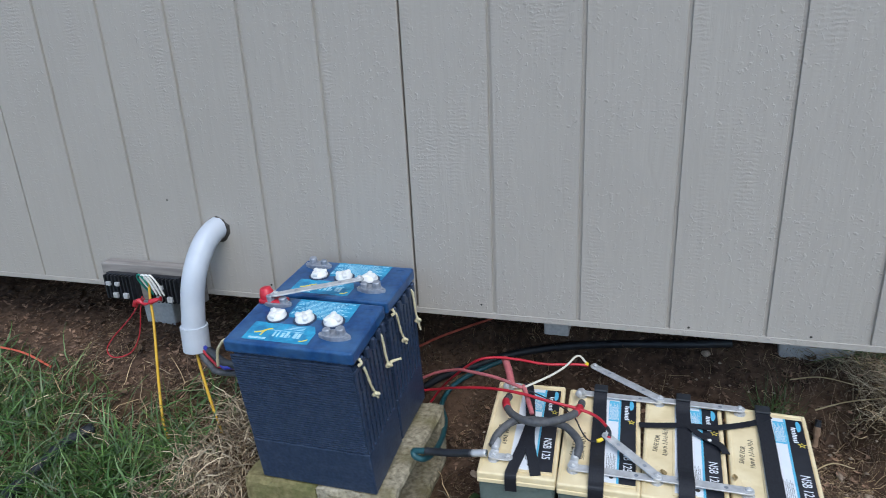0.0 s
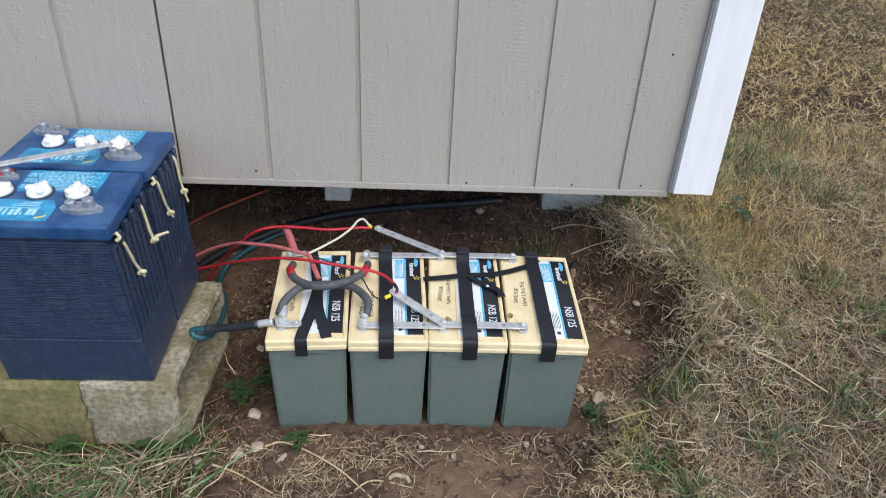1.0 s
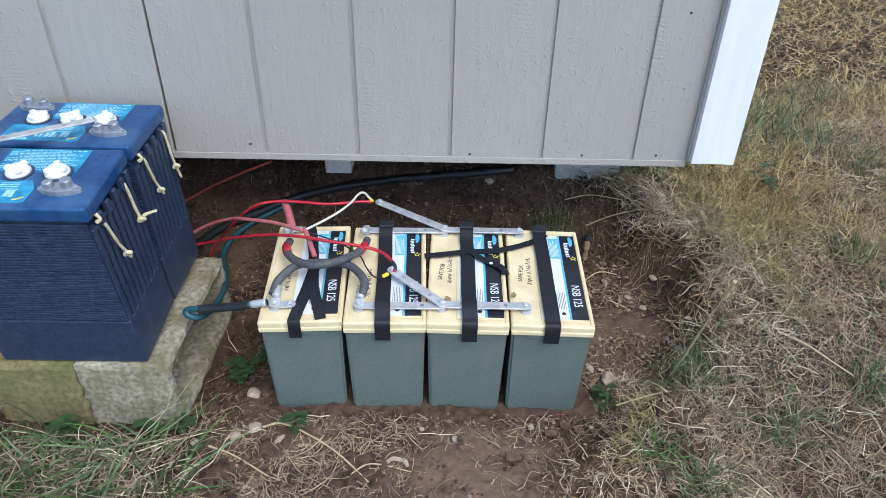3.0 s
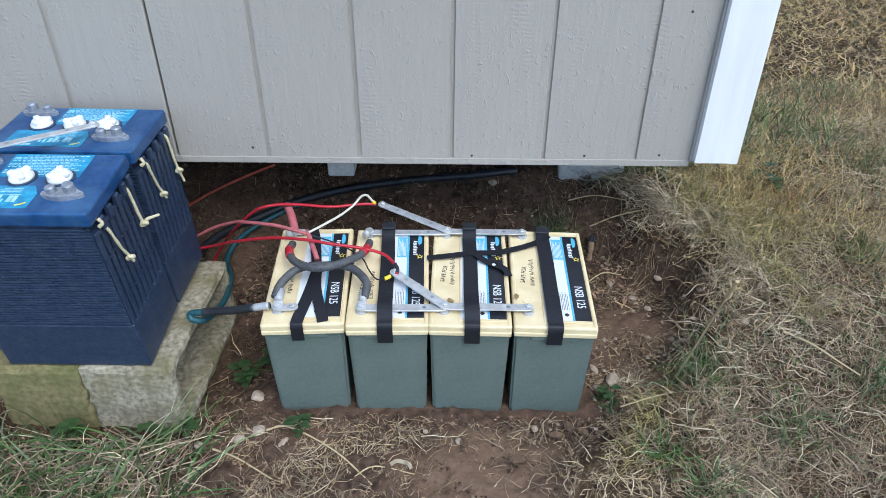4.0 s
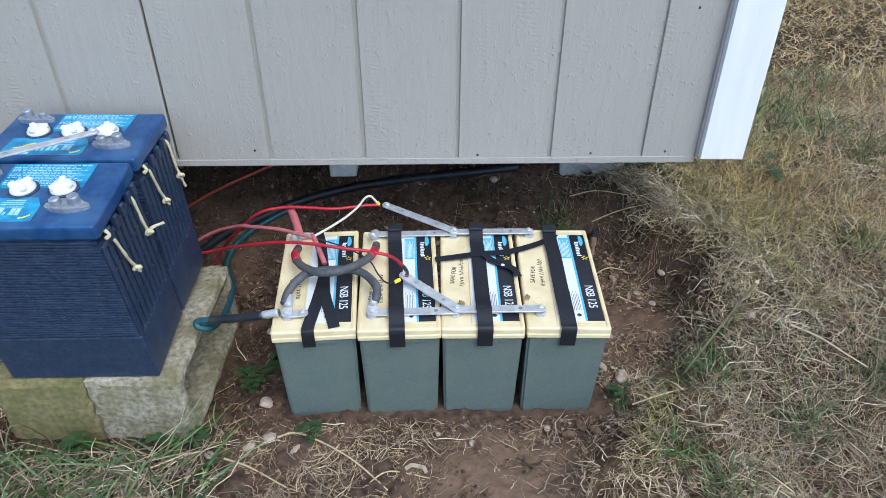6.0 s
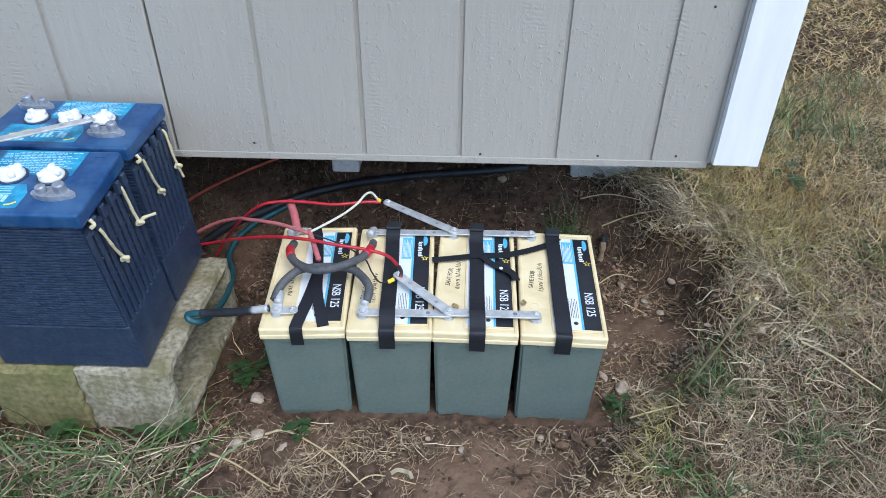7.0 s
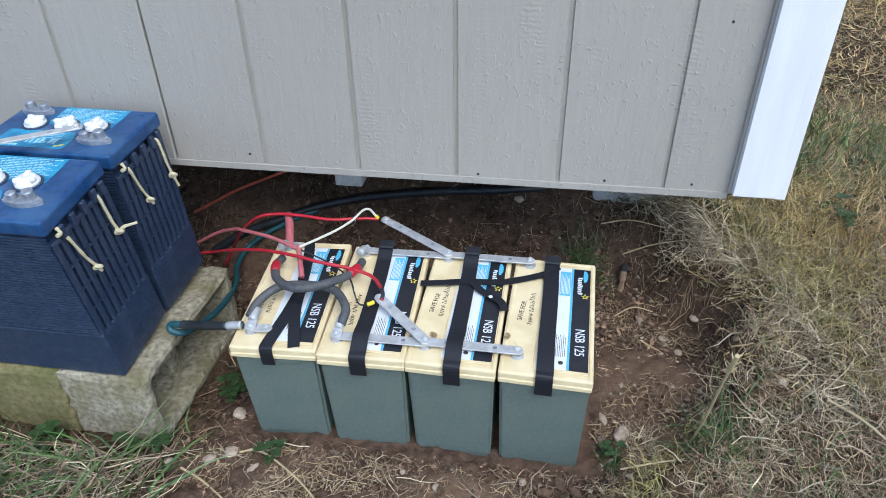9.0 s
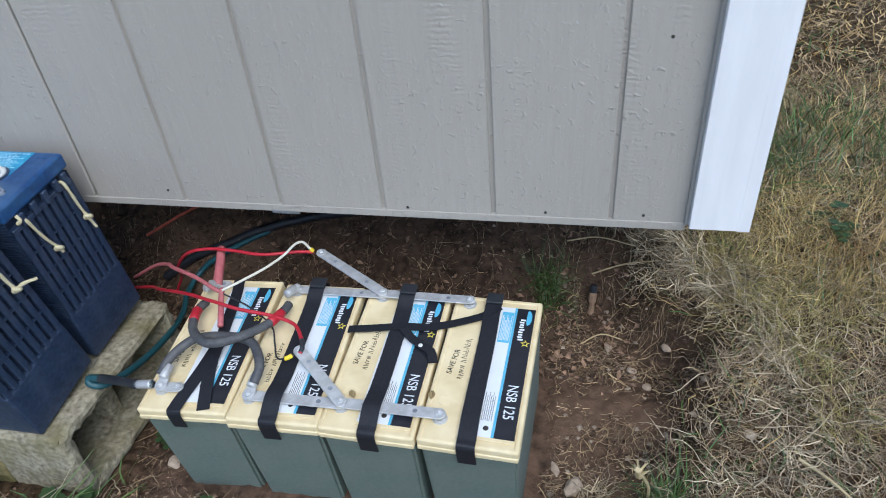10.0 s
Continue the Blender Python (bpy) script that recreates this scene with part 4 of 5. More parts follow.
    # three vent caps with finger wings
    for i, x in enumerate((-0.07, -0.004, 0.062)):
        cap = part("vent_cap", lathe([(0.0205, 0), (0.0205, 0.005), (0.0185, 0.0068), (0.0165, 0.0112), (0.013, 0.0135)], 28, None, Matrix.Translation((0, 0, 0))), CAP_WHITE, bat, "white vent cap", True)
        cap.matrix_local = pose(x, 0.094, zt, 0, 0, 25 + 40 * i)
        for a in (0, 120, 240):
            b = box(0.003, 0.0196, -0.0058, 0.0058, 0.006, 0.0158, 0.0035, 3)
            w = part("wing", b, CAP_WHITE, cap, smooth=True)
            w.matrix_local = pose(0, 0, 0, 0, 0, a)
        part("ring", lathe([(0.025, 0), (0.025, 0.0015), (0.0225, 0.002)], 28, None, Matrix.Translation((x, 0.094, zt))), NAVY, bat)
    # lead posts on moulded plinths
    for x, y, mirror in ((0.088, 0.044, 1), (-0.095, 0.14, -1)):
        b = bmesh.new()
        out = [(0.03 * math.cos(t) * (1.0 + 0.2 * math.cos(2 * t)), 0.015 * math.sin(t)) for t in [i * math.pi / 12 for i in range(24)]]
        b = plate(out, 0, 0.009)
        bmesh.ops.bevel(b, geom=[e for e in b.edges if e.verts[0].co.z > 0.008 and e.verts[1].co.z > 0.008], offset=0.003, segments=2, affect="EDGES")
        lathe([(0.0105, 0.006), (0.0095, 0.022), (0.008, 0.024)], 16, b, Matrix.Translation((0.014 * mirror, 0.002, 0)))
        lathe([(0.0085, 0.006), (0.0085, 0.018), (0.006, 0.02)], 12, b, Matrix.Translation((-0.016 * mirror, 0, 0)))
        o = part("terminal_post", b, LEAD, bat, "dull lead post on a plinth")
        o.matrix_local = Matrix.Translation((x, y, zt))
    # rope grips through both ends
    for side in (1, -1):
        for y, dy, ddy, drop in ((0.03, 0.022, 0.003, 0.012), (0.128, 0.006, 0.032, 0.004) if red_boot else (0.138, 0.006, 0.004, 0.03)):
            X = side * (hw + 0.009)
            H = LH - (0.032 if y < 0.1 and red_boot else 0.02)
            if y < 0.1:
                part("rope_bight", tube([(side * (hw + 0.002), y - 0.012, LH - 0.018), (X - side * 0.001, y - 0.009, LH - 0.012), (side * (hw + 0.002), y - 0.007, LH - 0.004)], 0.0034, 8, wobble=0.25), ROPE, bat, "cream rope", True)
            rope = part("rope_grip", tube([(side * (hw - 0.004), y, H + 0.002), (X - side * 0.003, y + 0.001, H), (X, y + dy * 0.3, H - 0.03), (X, y + dy * 0.6, H - 0.055), (X + side * 0.002, y + dy, H - 0.08)], 0.003, 10, wobble=0.25), ROPE, bat, "cream rope", True)
            b = tube([(X + side * 0.002, y + dy - 0.004, H - 0.078), (X + side * 0.008, y + dy, H - 0.082), (X + side * 0.004, y + dy + 0.005, H - 0.087), (X - side * 0.001, y + dy - 0.003, H - 0.085), (X + side * 0.004, y + dy - 0.001, H - 0.077)], 0.0042, 10, wobble=0.3)
            part("knot", b, ROPE, rope, "", True)
            part("rope_tail", tube([(X + side * 0.003, y + dy, H - 0.083), (X + side * 0.004, y + dy + ddy * 0.5, H - 0.083 - drop * 0.5), (X + side * (0.004 + ddy * 0.5), y + dy + ddy, H - 0.083 - drop)], (0.0034, 0.0028), 8, wobble=0.3), ROPE, rope, "", True)
    return bat


MA, MB = pose(-0.1235, -0.377, 0.159, 8, 0, 0), pose(-0.131, -0.186, 0.17, 5, 0, -1)
blue_battery(MA, "tall navy battery with a blue lid on concrete blocks", True)
blue_battery(MB, "tall navy battery with a blue lid close to the wall", False)
PA, PB = MA @ Vector((-0.095, 0.14, LH + 0.05)), MB @ Vector((0.06, 0.048, LH + 0.05))
bus_bar((0, 1), 0.0, (PA, PB), "galvanised flat steel link between the blue batteries")
ob = thing("terminal_boot", Matrix.Translation(MA @ Vector((-0.1, 0.145, LH + 0.026))), "red rubber boot on a battery post", "terminal cover")
b = box(-0.038, 0.026, -0.014, 0.016, 0, 0.012, 0.005, 3)
part("flap", b, RED, ob, smooth=True)
b = lathe([(0.017, 0.004), (0.0165, 0.02), (0.012, 0.034), (0.007, 0.036)], 18, None, pose(-0.02, 0.004, 0, 0, -12))
part("hood", b, RED, ob, smooth=True)


# ---- conduit, board and wires at the wall ----
pipe = thing("conduit_elbow", Matrix.Translation((-0.562, 0, 0.624)), "grey plastic conduit elbow coming out of the siding", "conduit")
pl = [Vector(p) - Vector((-0.562, 0, 0.624)) for p in ((-0.562, 0.02, 0.628), (-0.562, -0.02, 0.624), (-0.564, -0.062, 0.604), (-0.569, -0.1, 0.56), (-0.576, -0.124, 0.5), (-0.582, -0.136, 0.42), (-0.584, -0.14, 0.385))]
part("elbow", tube(pl, 0.0305, 28, 10), PVC, pipe, smooth=True)
part("bell_end", tube([pl[-2] + (pl[-1] - pl[-2]) * 0.6, pl[-1] + Vector((0, -0.002, -0.055))], 0.0355, 28, 1, hollow=0.88), PVC, pipe)
b = lathe([(0.0355, 0), (0.034, 0.003), (0.031, 0.005)], 20, None, pose(0.002, 0.0, -0.001, 90))
for v in b.verts:
    v.co += Vector((noise.noise(v.co * 60), 0, noise.noise(v.co * 70 + Vector((3, 0, 0))))) * 0.006
part("cut_rim", b, INK, pipe, "rough dark cut round the conduit")

cable([(-0.587, -0.140, 0.359), (-0.584, -0.147, 0.329), (-0.569, -0.160, 0.277), (-0.543, -0.180, 0.215), (-0.512, -0.203, 0.154), (-0.483, -0.226, 0.128)], 0.0038, YELLOW, "yellow cable running down out of the conduit", "wires at the wall")
cable([(-0.587, -0.140, 0.375), (-0.572, -0.150, 0.335), (-0.526, -0.170, 0.300), (-0.471, -0.190, 0.298)] + [(-0.29, -0.16, 0.3)], 0.008, GREY_RUBBER, "grey cable from the conduit to the blue batteries", "wires at the wall")
cable([(-0.582, -0.140, 0.376), (-0.560, -0.150, 0.340), (-0.513, -0.170, 0.315), (-0.460, -0.190, 0.320)] + [(-0.29, -0.14, 0.34)], 0.0058, RED, "red cable from the conduit to the blue batteries", "wires at the wall")
cable([(-0.578, -0.140, 0.376), (-0.553, -0.150, 0.344), (-0.498, -0.180, 0.336), (-0.455, -0.210, 0.328), (-0.415, -0.220, 0.339)] + [(-0.285, -0.16, 0.33)], 0.0058, ROYAL, "royal blue cable from the conduit to the blue batteries", "wires at the wall")
cable(((-0.53, -0.16, 0.34), (-0.46, -0.2, 0.335), (-0.4, -0.22, 0.35), (-0.3, -0.2, 0.38)), 0.011, BLACK_RUBBER, "thick black cable behind the blue batteries", "wires at the wall")

board = thing("mounting_board", Matrix.Translation((-0.8, 0, 0.44)), "weathered board with black terminal modules at the wall foot", "board")
part("plank", box(-0.145, 0.175, -0.045, -0.006, -0.03, 0.078, 0.003), OLD_WOOD, board)
for x in (-0.118, 0.03):
    mod = part("heat_sink", box(x, x + 0.1, -0.062, -0.045, -0.02, 0.055, 0.002), BLACK_METAL, board, "black finned module")
    for i in range(8):
        part("fin", box(x + 0.002 + 0.0125 * i, x + 0.0065 + 0.0125 * i, -0.075, -0.062, -0.018, 0.053), BLACK_METAL, mod)
    for i in (0, 1):
        part("terminal_screw", box(x + 0.03 + 0.035 * i, x + 0.046 + 0.035 * i, -0.083, -0.074, -0.012, 0.004, 0.002), ZINC, mod)
        part("terminal_screw", box(x + 0.012 + 0.03 * i, x + 0.026 + 0.03 * i, -0.082, -0.074, 0.024, 0.036, 0.002), ZINC, mod)
for i, (dx, mm) in enumerate(((-0.012, GREEN_WIRE), (0.0, CAP_WHITE), (0.012, CAP_WHITE), (0.024, CAP_WHITE))):
    x = -0.752 + dx
    cable(((x, -0.075, 0.45), (x - 0.012, -0.095, 0.5), (x, -0.1, 0.515), (x + 0.014, -0.095, 0.49), (x + 0.02, -0.085, 0.45)), 0.0028, mm, "short looped jumper wire on the board", "wires at the wall", name="jumper_wire")
cable([(-0.749, -0.085, 0.504), (-0.744, -0.100, 0.443), (-0.730, -0.120, 0.385), (-0.707, -0.160, 0.304), (-0.686, -0.200, 0.207), (-0.654, -0.242, 0.147), (-0.627, -0.262, 0.121)], 0.0037, YELLOW, "yellow cable hanging from the board to the grass", "wires at the wall")
cable([(-0.774, -0.095, 0.447), (-0.823, -0.100, 0.384), (-0.906, -0.100, 0.308), (-0.939, -0.100, 0.264), (-0.918, -0.100, 0.242), (-0.853, -0.100, 0.266), (-0.808, -0.100, 0.329), (-0.783, -0.100, 0.414), (-0.769, -0.095, 0.442)], 0.0018, RED, "thin red wire hanging in a loop", "wires at the wall")
cable([(-0.267, -0.400, 0.526), (-0.291, -0.400, 0.520), (-0.319, -0.390, 0.486), (-0.333, -0.380, 0.442)], 0.0032, ROPE, "cream rope grip of a blue battery", "rope grips", name="rope", category="rope", wobble=0.2)
cable([(-0.293, -0.220, 0.513), (-0.323, -0.220, 0.507), (-0.345, -0.220, 0.486), (-0.353, -0.220, 0.467)], 0.0032, ROPE, "cream rope grip of a blue battery", "rope grips", name="rope", category="rope", wobble=0.2)
tape = part("red_tape", tube(((-0.806, -0.097, 0.418), (-0.785, -0.103, 0.437), (-0.76, -0.106, 0.43), (-0.735, -0.103, 0.44), (-0.712, -0.095, 0.446)), 0.0058, 8, wobble=0.9), RED)
tagged(tape, "torn red tape wrapped round the wires", "tape")
cable(((-1.75, 0.0, 0.18), (-1.55, -0.04, 0.19), (-1.35, -0.05, 0.185), (-1.2, -0.08, 0.165)), 0.0035, DULL_RED, "dull red wire lying on the soil", "wires on the ground")
hose_l = cable(((-0.86, -0.28, 0.13), (-0.885, -0.36, 0.125), (-0.895, -0.45, 0.105), (-0.92, -0.6, 0.08), (-1.0, -0.9, 0.03)), 0.016, BLACK_RUBBER, "black hose lying in the grass", "wires on the ground", name="hose", category="hose")
cable([(-0.165, 0.267, 0.137), (-0.129, 0.276, 0.155), (-0.050, 0.296, 0.195), (0.030, 0.318, 0.226), (0.111, 0.358, 0.247)], 0.004, DULL_RED, "dull orange-red wire under the shed", "wires on the ground")
cable([(-0.085, 0.183, 0.067), (-0.008, 0.217, 0.112), (0.086, 0.243, 0.145), (0.178, 0.275, 0.172), (0.301, 0.311, 0.191), (0.429, 0.330, 0.205), (0.558, 0.331, 0.221), (0.669, 0.327, 0.234), (0.748, 0.332, 0.242), (0.796, 0.338, 0.245)], 0.0115, BLACK_RUBBER, "black hose lying along the soil under the shed", "wires on the ground", name="hose", category="hose")
COIL = Vector((-0.115, -0.765, 0.065))
for i in range(4):
    o = COIL + Vector((0, 0, 0.011 * i))
    r = 0.1 + 0.008 * math.sin(i * 2.2)
    cable([o + Vector((r * math.cos(t), r * math.sin(t) * 0.95, 0.004 * math.sin(3 * t + i))) for t in [k * math.pi / 8 for k in range(17)]], 0.0055, PVC, "coil of grey cable lying in the grass", "coil of cable", name="cable_coil")


# ---- stones, leaves, litter ----
def stone(x, y, s, seed, lift=0.3):
    b = bmesh.new()
    bmesh.ops.create_icosphere(b, subdivisions=2, radius=1)
    sx, sy, sz = s * (1 + 0.3 * math.sin(seed)), s * (0.75 + 0.15 * math.cos(seed * 2)), s * 0.55
    for v in b.verts:
        v.co *= 1 + 0.35 * noise.noise(v.co * 1.1 + Vector((seed * 3.1, seed, 0)))
        v.co = Vector((v.co.x * sx, v.co.y * sy, v.co.z * sz))
    ob = part("stone", b, STONE)
    ob.matrix_world = pose(x, y, float(height(x, y)) + s * lift, 5 * math.sin(seed), 8 * math.cos(seed), 57 * seed)
    return tagged(ob, "small buff field stone lying on the soil", "stone", "loose stones")


for i, (x, y, s) in enumerate(((0.979, -0.247, 0.02), (0.945, -0.215, 0.012), (0.187, -0.295, 0.017), (0.73, 0.315, 0.018), (0.1, -0.44, 0.014), (0.213, -0.398, 0.015), (0.175, -0.42, 0.011),
                               (1.04, 0.1, 0.012), (1.09, 0.04, 0.01), (1.12, 0.0, 0.011), (0.56, -0.395, 0.009), (0.63, -0.42, 0.01), (0.3, -0.4, 0.009), (0.13, -0.2, 0.013), (0.15, -0.06, 0.012),
                               (0.79, -0.385, 0.008), (0.6, 0.17, 0.014), (1.271, -0.185, 0.013), (1.16, 0.08, 0.012), (0.27, -0.43, 0.012))):
    stone(x, y, s, i + 1)

rng = np.random.default_rng(7)


def scatter(n, x0, x1, y0, y1, density):
    x, y = rng.uniform(x0, x1, n * 4), rng.uniform(y0, y1, n * 4)
    keep = rng.uniform(0, 1, n * 4) < density(x, y)
    keep &= ~((x > 0.23) & (x < 0.92) & (y > -0.35) & (y < 0.0)) & ~((x > -0.325) & (x < 0.068) & (y > -0.4) & (y < 0.01))
    return x[keep][:n], y[keep][:n]


def blades(name, mat, x, y, length, width, tilt, droop, label, lift=0.0, az=None, spread=math.pi):
    """Many thin bent blades, the dry ones kinked; tilt is the lean from upright at the root, droop the further bend to the tip, in degrees."""
    n = len(x)
    L = rng.uniform(*length, n)
    a = rng.uniform(-math.pi, math.pi, n) if az is None else az + rng.uniform(-spread, spread, n)
    t0, dr = np.radians(rng.uniform(*tilt, n)), np.radians(rng.uniform(*droop, n))
    curl = rng.normal(0, 0.85, n)
    kink = 0.12 if mat is GRASS else 0.42
    W = rng.uniform(*width, n)
    px, py, pz = x.copy(), y.copy(), height(x, y) - 0.004 + lift * rng.uniform(0, 1, n)
    rows = 5
    V = np.zeros((n, rows, 2, 3))
    roll = rng.uniform(-0.8, 0.8, n)
    for k in range(rows):
        f = k / (rows - 1)
        wk = W * (1 - f ** 2 * 0.85) / 2
        ak = a + curl * f + (rng.normal(0, kink, n) if k else 0)
        sx, sy, sz = -np.sin(ak) * np.cos(roll), np.cos(ak) * np.cos(roll), np.sin(roll)
        for s, sg in ((0, -1), (1, 1)):
            V[:, k, s] = np.stack([px + sg * wk * sx, py + sg * wk * sy, pz + sg * wk * sz], 1)
        if k < rows - 1:
            t = t0 + dr * f
            d = L / (rows - 1)
            px, py, pz = px + d * np.sin(t) * np.cos(ak), py + d * np.sin(t) * np.sin(ak), pz + d * np.cos(t)
            pz = np.maximum(pz, height(px, py) + 0.003)
    # none may stand inside the shed wall or the batteries
    bad = ((V[..., 1] > -0.01) & (V[..., 1] < 0.12) & (V[..., 2] > SILL - 0.02) & (V[..., 0] < 1.25)).any((1, 2))
    bad |= ((V[..., 0] > 0.236) & (V[..., 0] < 0.91) & (V[..., 1] > -0.345) & (V[..., 1] < -0.0)).any((1, 2))
    bad |= ((V[..., 0] > -0.3) & (V[..., 0] < 0.05) & (V[..., 1] > -0.43) & (V[..., 1] < 0.0)).any((1, 2))
    V = V[~bad]
    n = len(V)
    base = np.arange(n)[:, None, None] * rows * 2 + np.arange(rows - 1)[None, :, None] * 2
    F = (base + np.array([0, 1, 3, 2])[None, None, :]).reshape(-1, 4)
    me = bpy.data.meshes.new(name)
    me.vertices.add(n * rows * 2), me.loops.add(len(F) * 4), me.polygons.add(len(F))
    me.vertices.foreach_set("co", V.astype(np.float32).ravel())
    me.loops.foreach_set("vertex_index", F.astype(np.int32).ravel())
    me.polygons.foreach_set("loop_start", np.arange(0, len(F) * 4, 4, dtype=np.int32))
    me.update(calc_edges=True)
    return tagged(from_mesh(name, me, mat), label, "grass", kind="stuff")


def turf(x, y):
    return 1 - bare(x, y)


def right(x, y):
    patch = 0.75 + 0.25 * np.sin(5 * x + 3 * y) * np.sin(4 * y - 2 * x + 1)
    return turf(x, y) ** 4 * step(0.95, 1.2, x) * patch


def left(x, y):
    return turf(x, y) ** 1.3 * (1 - step(0.0, 0.3, x))


def far(x, y):
    return step(1.25, 1.3, x) * np.exp(-0.25 * np.hypot(x - 1.2, y))


# the matted dry lawn on the open side
x, y = scatter(40000, 0.95, 2.3, -1.0, 1.0, lambda x, y: right(x, y) * (1 - 0.5 * step(0.05, -0.25, y)))
blades("dry_grass", STRAW, x, y, (0.02, 0.08), (0.0008, 0.0021), (30, 95), (-15, 55), "dense matted dry tan grass")
x, y = scatter(6000, 0.95, 2.3, -1.0, 1.0, lambda x, y: right(x, y) * step(-0.3, 0.2, y))
blades("golden_grass", GOLD, x, y, (0.03, 0.1), (0.001, 0.0024), (25, 88), (0, 60), "golden dry grass standing in tussocks")
x, y = scatter(4000, 0.95, 2.3, -1.0, 1.0, right)
blades("green_grass", GRASS, x, y, (0.03, 0.09), (0.0014, 0.003), (20, 80), (10, 70), "green blades coming up through the dry lawn")
x, y = scatter(3000, 0.95, 2.2, -1.0, 0.7, right)
blades("straw_litter", PALE_STRAW, x, y, (0.04, 0.13), (0.001, 0.0022), (75, 92), (-8, 12), "bleached straw lying over the lawn", 0.03)
x, y = scatter(52000, 1.25, 6.0, -1.0, 8.0, lambda x, y: far(x, y) * (1 - (1 - step(0.8, 1.0, y)) * (1 - step(2.1, 2.3, x))))
blades("far_dry_grass", STRAW, x, y, (0.03, 0.1), (0.0024, 0.005), (50, 92), (-10, 30), "dry tan lawn stretching past the shed")
x, y = scatter(36000, 1.25, 6.0, 0.6, 8.0, lambda x, y: far(x, y) * (0.35 + 0.65 * step(-0.2, 0.5, np.sin(2.1 * x + 1.3 * y) * np.sin(1.7 * y - x))))
blades("far_golden_grass", GOLD, x, y, (0.03, 0.1), (0.0024, 0.005), (45, 92), (-10, 30), "golden lawn stretching past the shed")
x, y = scatter(9000, 1.25, 6.0, 0.2, 8.0, lambda x, y: far(x, y) * (0.25 + 0.75 * step(0.0, 0.6, np.sin(3.1 * x + 1.3 * y + 2) * np.sin(2.7 * y - x))))
blades("far_green_grass", GRASS, x, y, (0.03, 0.08), (0.0024, 0.0045), (20, 75), (0, 50), "green grass within the dry lawn")


x, y = scatter(26000, -5.0, 6.0, -5.0, -1.0, lambda x, y: np.ones_like(x))
blades("lawn_grass", STRAW, x, y, (0.04, 0.12), (0.004, 0.009), (40, 90), (0, 40), "dry tan lawn around the shed")
x, y = scatter(9000, -5.0, 6.0, -5.0, -1.0, lambda x, y: np.ones_like(x))
blades("lawn_green_grass", GRASS, x, y, (0.04, 0.1), (0.004, 0.008), (20, 75), (0, 50), "green grass within the dry lawn")
x, y = scatter(9000, -5.0, -1.9, -1.0, -0.1, lambda x, y: np.ones_like(x))
blades("lawn_grass", STRAW, x, y, (0.04, 0.12), (0.003, 0.007), (40, 90), (0, 40), "dry tan lawn around the shed")


def tussock(name, mat, cx, cy, r, n, length, width, tilt, droop, label, lift=0.0, az=None, spread=math.pi):
    q, a = np.sqrt(rng.uniform(0, 1, n)) * r, rng.uniform(0, 2 * math.pi, n)
    return blades(name, mat, cx + q * np.cos(a), cy + q * np.sin(a), length, width, tilt, droop, label, lift, az, spread)


# tussocks on the rim of the hollow, their roots hanging in
for cx, cy, r, n in ((1.16, 0.22, 0.07, 420), (1.08, 0.33, 0.06, 260), (1.27, 0.13, 0.06, 300), (1.33, 0.0, 0.06, 160), (1.36, -0.2, 0.07, 130), (0.98, 0.38, 0.05, 150)):
    tussock("dead_tussock", PALE_STRAW, cx, cy, r, n, (0.03, 0.11), (0.001, 0.0024), (35, 105), (0, 60), "bleached dead grass hanging over the rim", 0.025, math.radians(215), 2.2)
for cx, cy, r, n in ((1.43, 0.2, 0.12, 800), (1.55, 0.36, 0.14, 700), (1.38, 0.36, 0.1, 420), (1.65, 0.1, 0.12, 380)):
    tussock("golden_tussock", GOLD, cx, cy, r, n, (0.04, 0.12), (0.001, 0.0024), (15, 88), (0, 70), "golden dry grass tussock beside the hollow")
for cx, cy, r, n in ((1.3, 0.1, 0.07, 420), (1.26, 0.2, 0.06, 320), (1.37, 0.0, 0.07, 300), (1.34, 0.28, 0.1, 420), (1.46, 0.14, 0.1, 420), (1.42, -0.12, 0.07, 160)):
    tussock("olive_tussock", OLIVE, cx, cy, r, int(n * 1.4), (0.02, 0.085), (0.0009, 0.002), (10, 88), (10, 100), "yellow-green grass tussock on the rim of the hollow", 0.01)
    tussock("hanging_grass", PALE_STRAW, cx - 0.05, cy, r * 0.6, n // 6, (0.03, 0.1), (0.0008, 0.0018), (60, 115), (20, 80), "bleached stems hanging over the rim", 0.02, math.pi, 0.9)
for cx, cy, r, n in ((1.2, 0.42, 0.1, 330), (1.33, 0.5, 0.14, 380), (1.1, 0.4, 0.06, 160), (1.6, 0.6, 0.2, 420)):
    tussock("green_tussock", GRASS, cx, cy, r, n, (0.06, 0.15), (0.0018, 0.004), (10, 70), (20, 80), "green grass tussock at the shed corner")
for cx, cy, r, n, ln in ((1.13, -0.3, 0.03, 160, 0.13), ([(0.899, 0.214, 0.075)][0][0], [(0.899, 0.214, 0.075)][0][1], 0.03, 150, 0.13), (0.96, -0.33, 0.015, 40, 0.06), (1.02, -0.5, 0.03, 80, 0.08)):
    tussock("green_tuft", GRASS, cx, cy, r, n, (0.4 * ln, ln), (0.0014, 0.003), (10, 70), (20, 80), "small tuft of green grass on bare soil")
tussock("pale_tuft", PALE_STRAW, 1.02, -0.27, 0.03, 90, (0.03, 0.08), (0.0012, 0.003), (30, 85), (10, 70), "bleached tuft of dead grass")

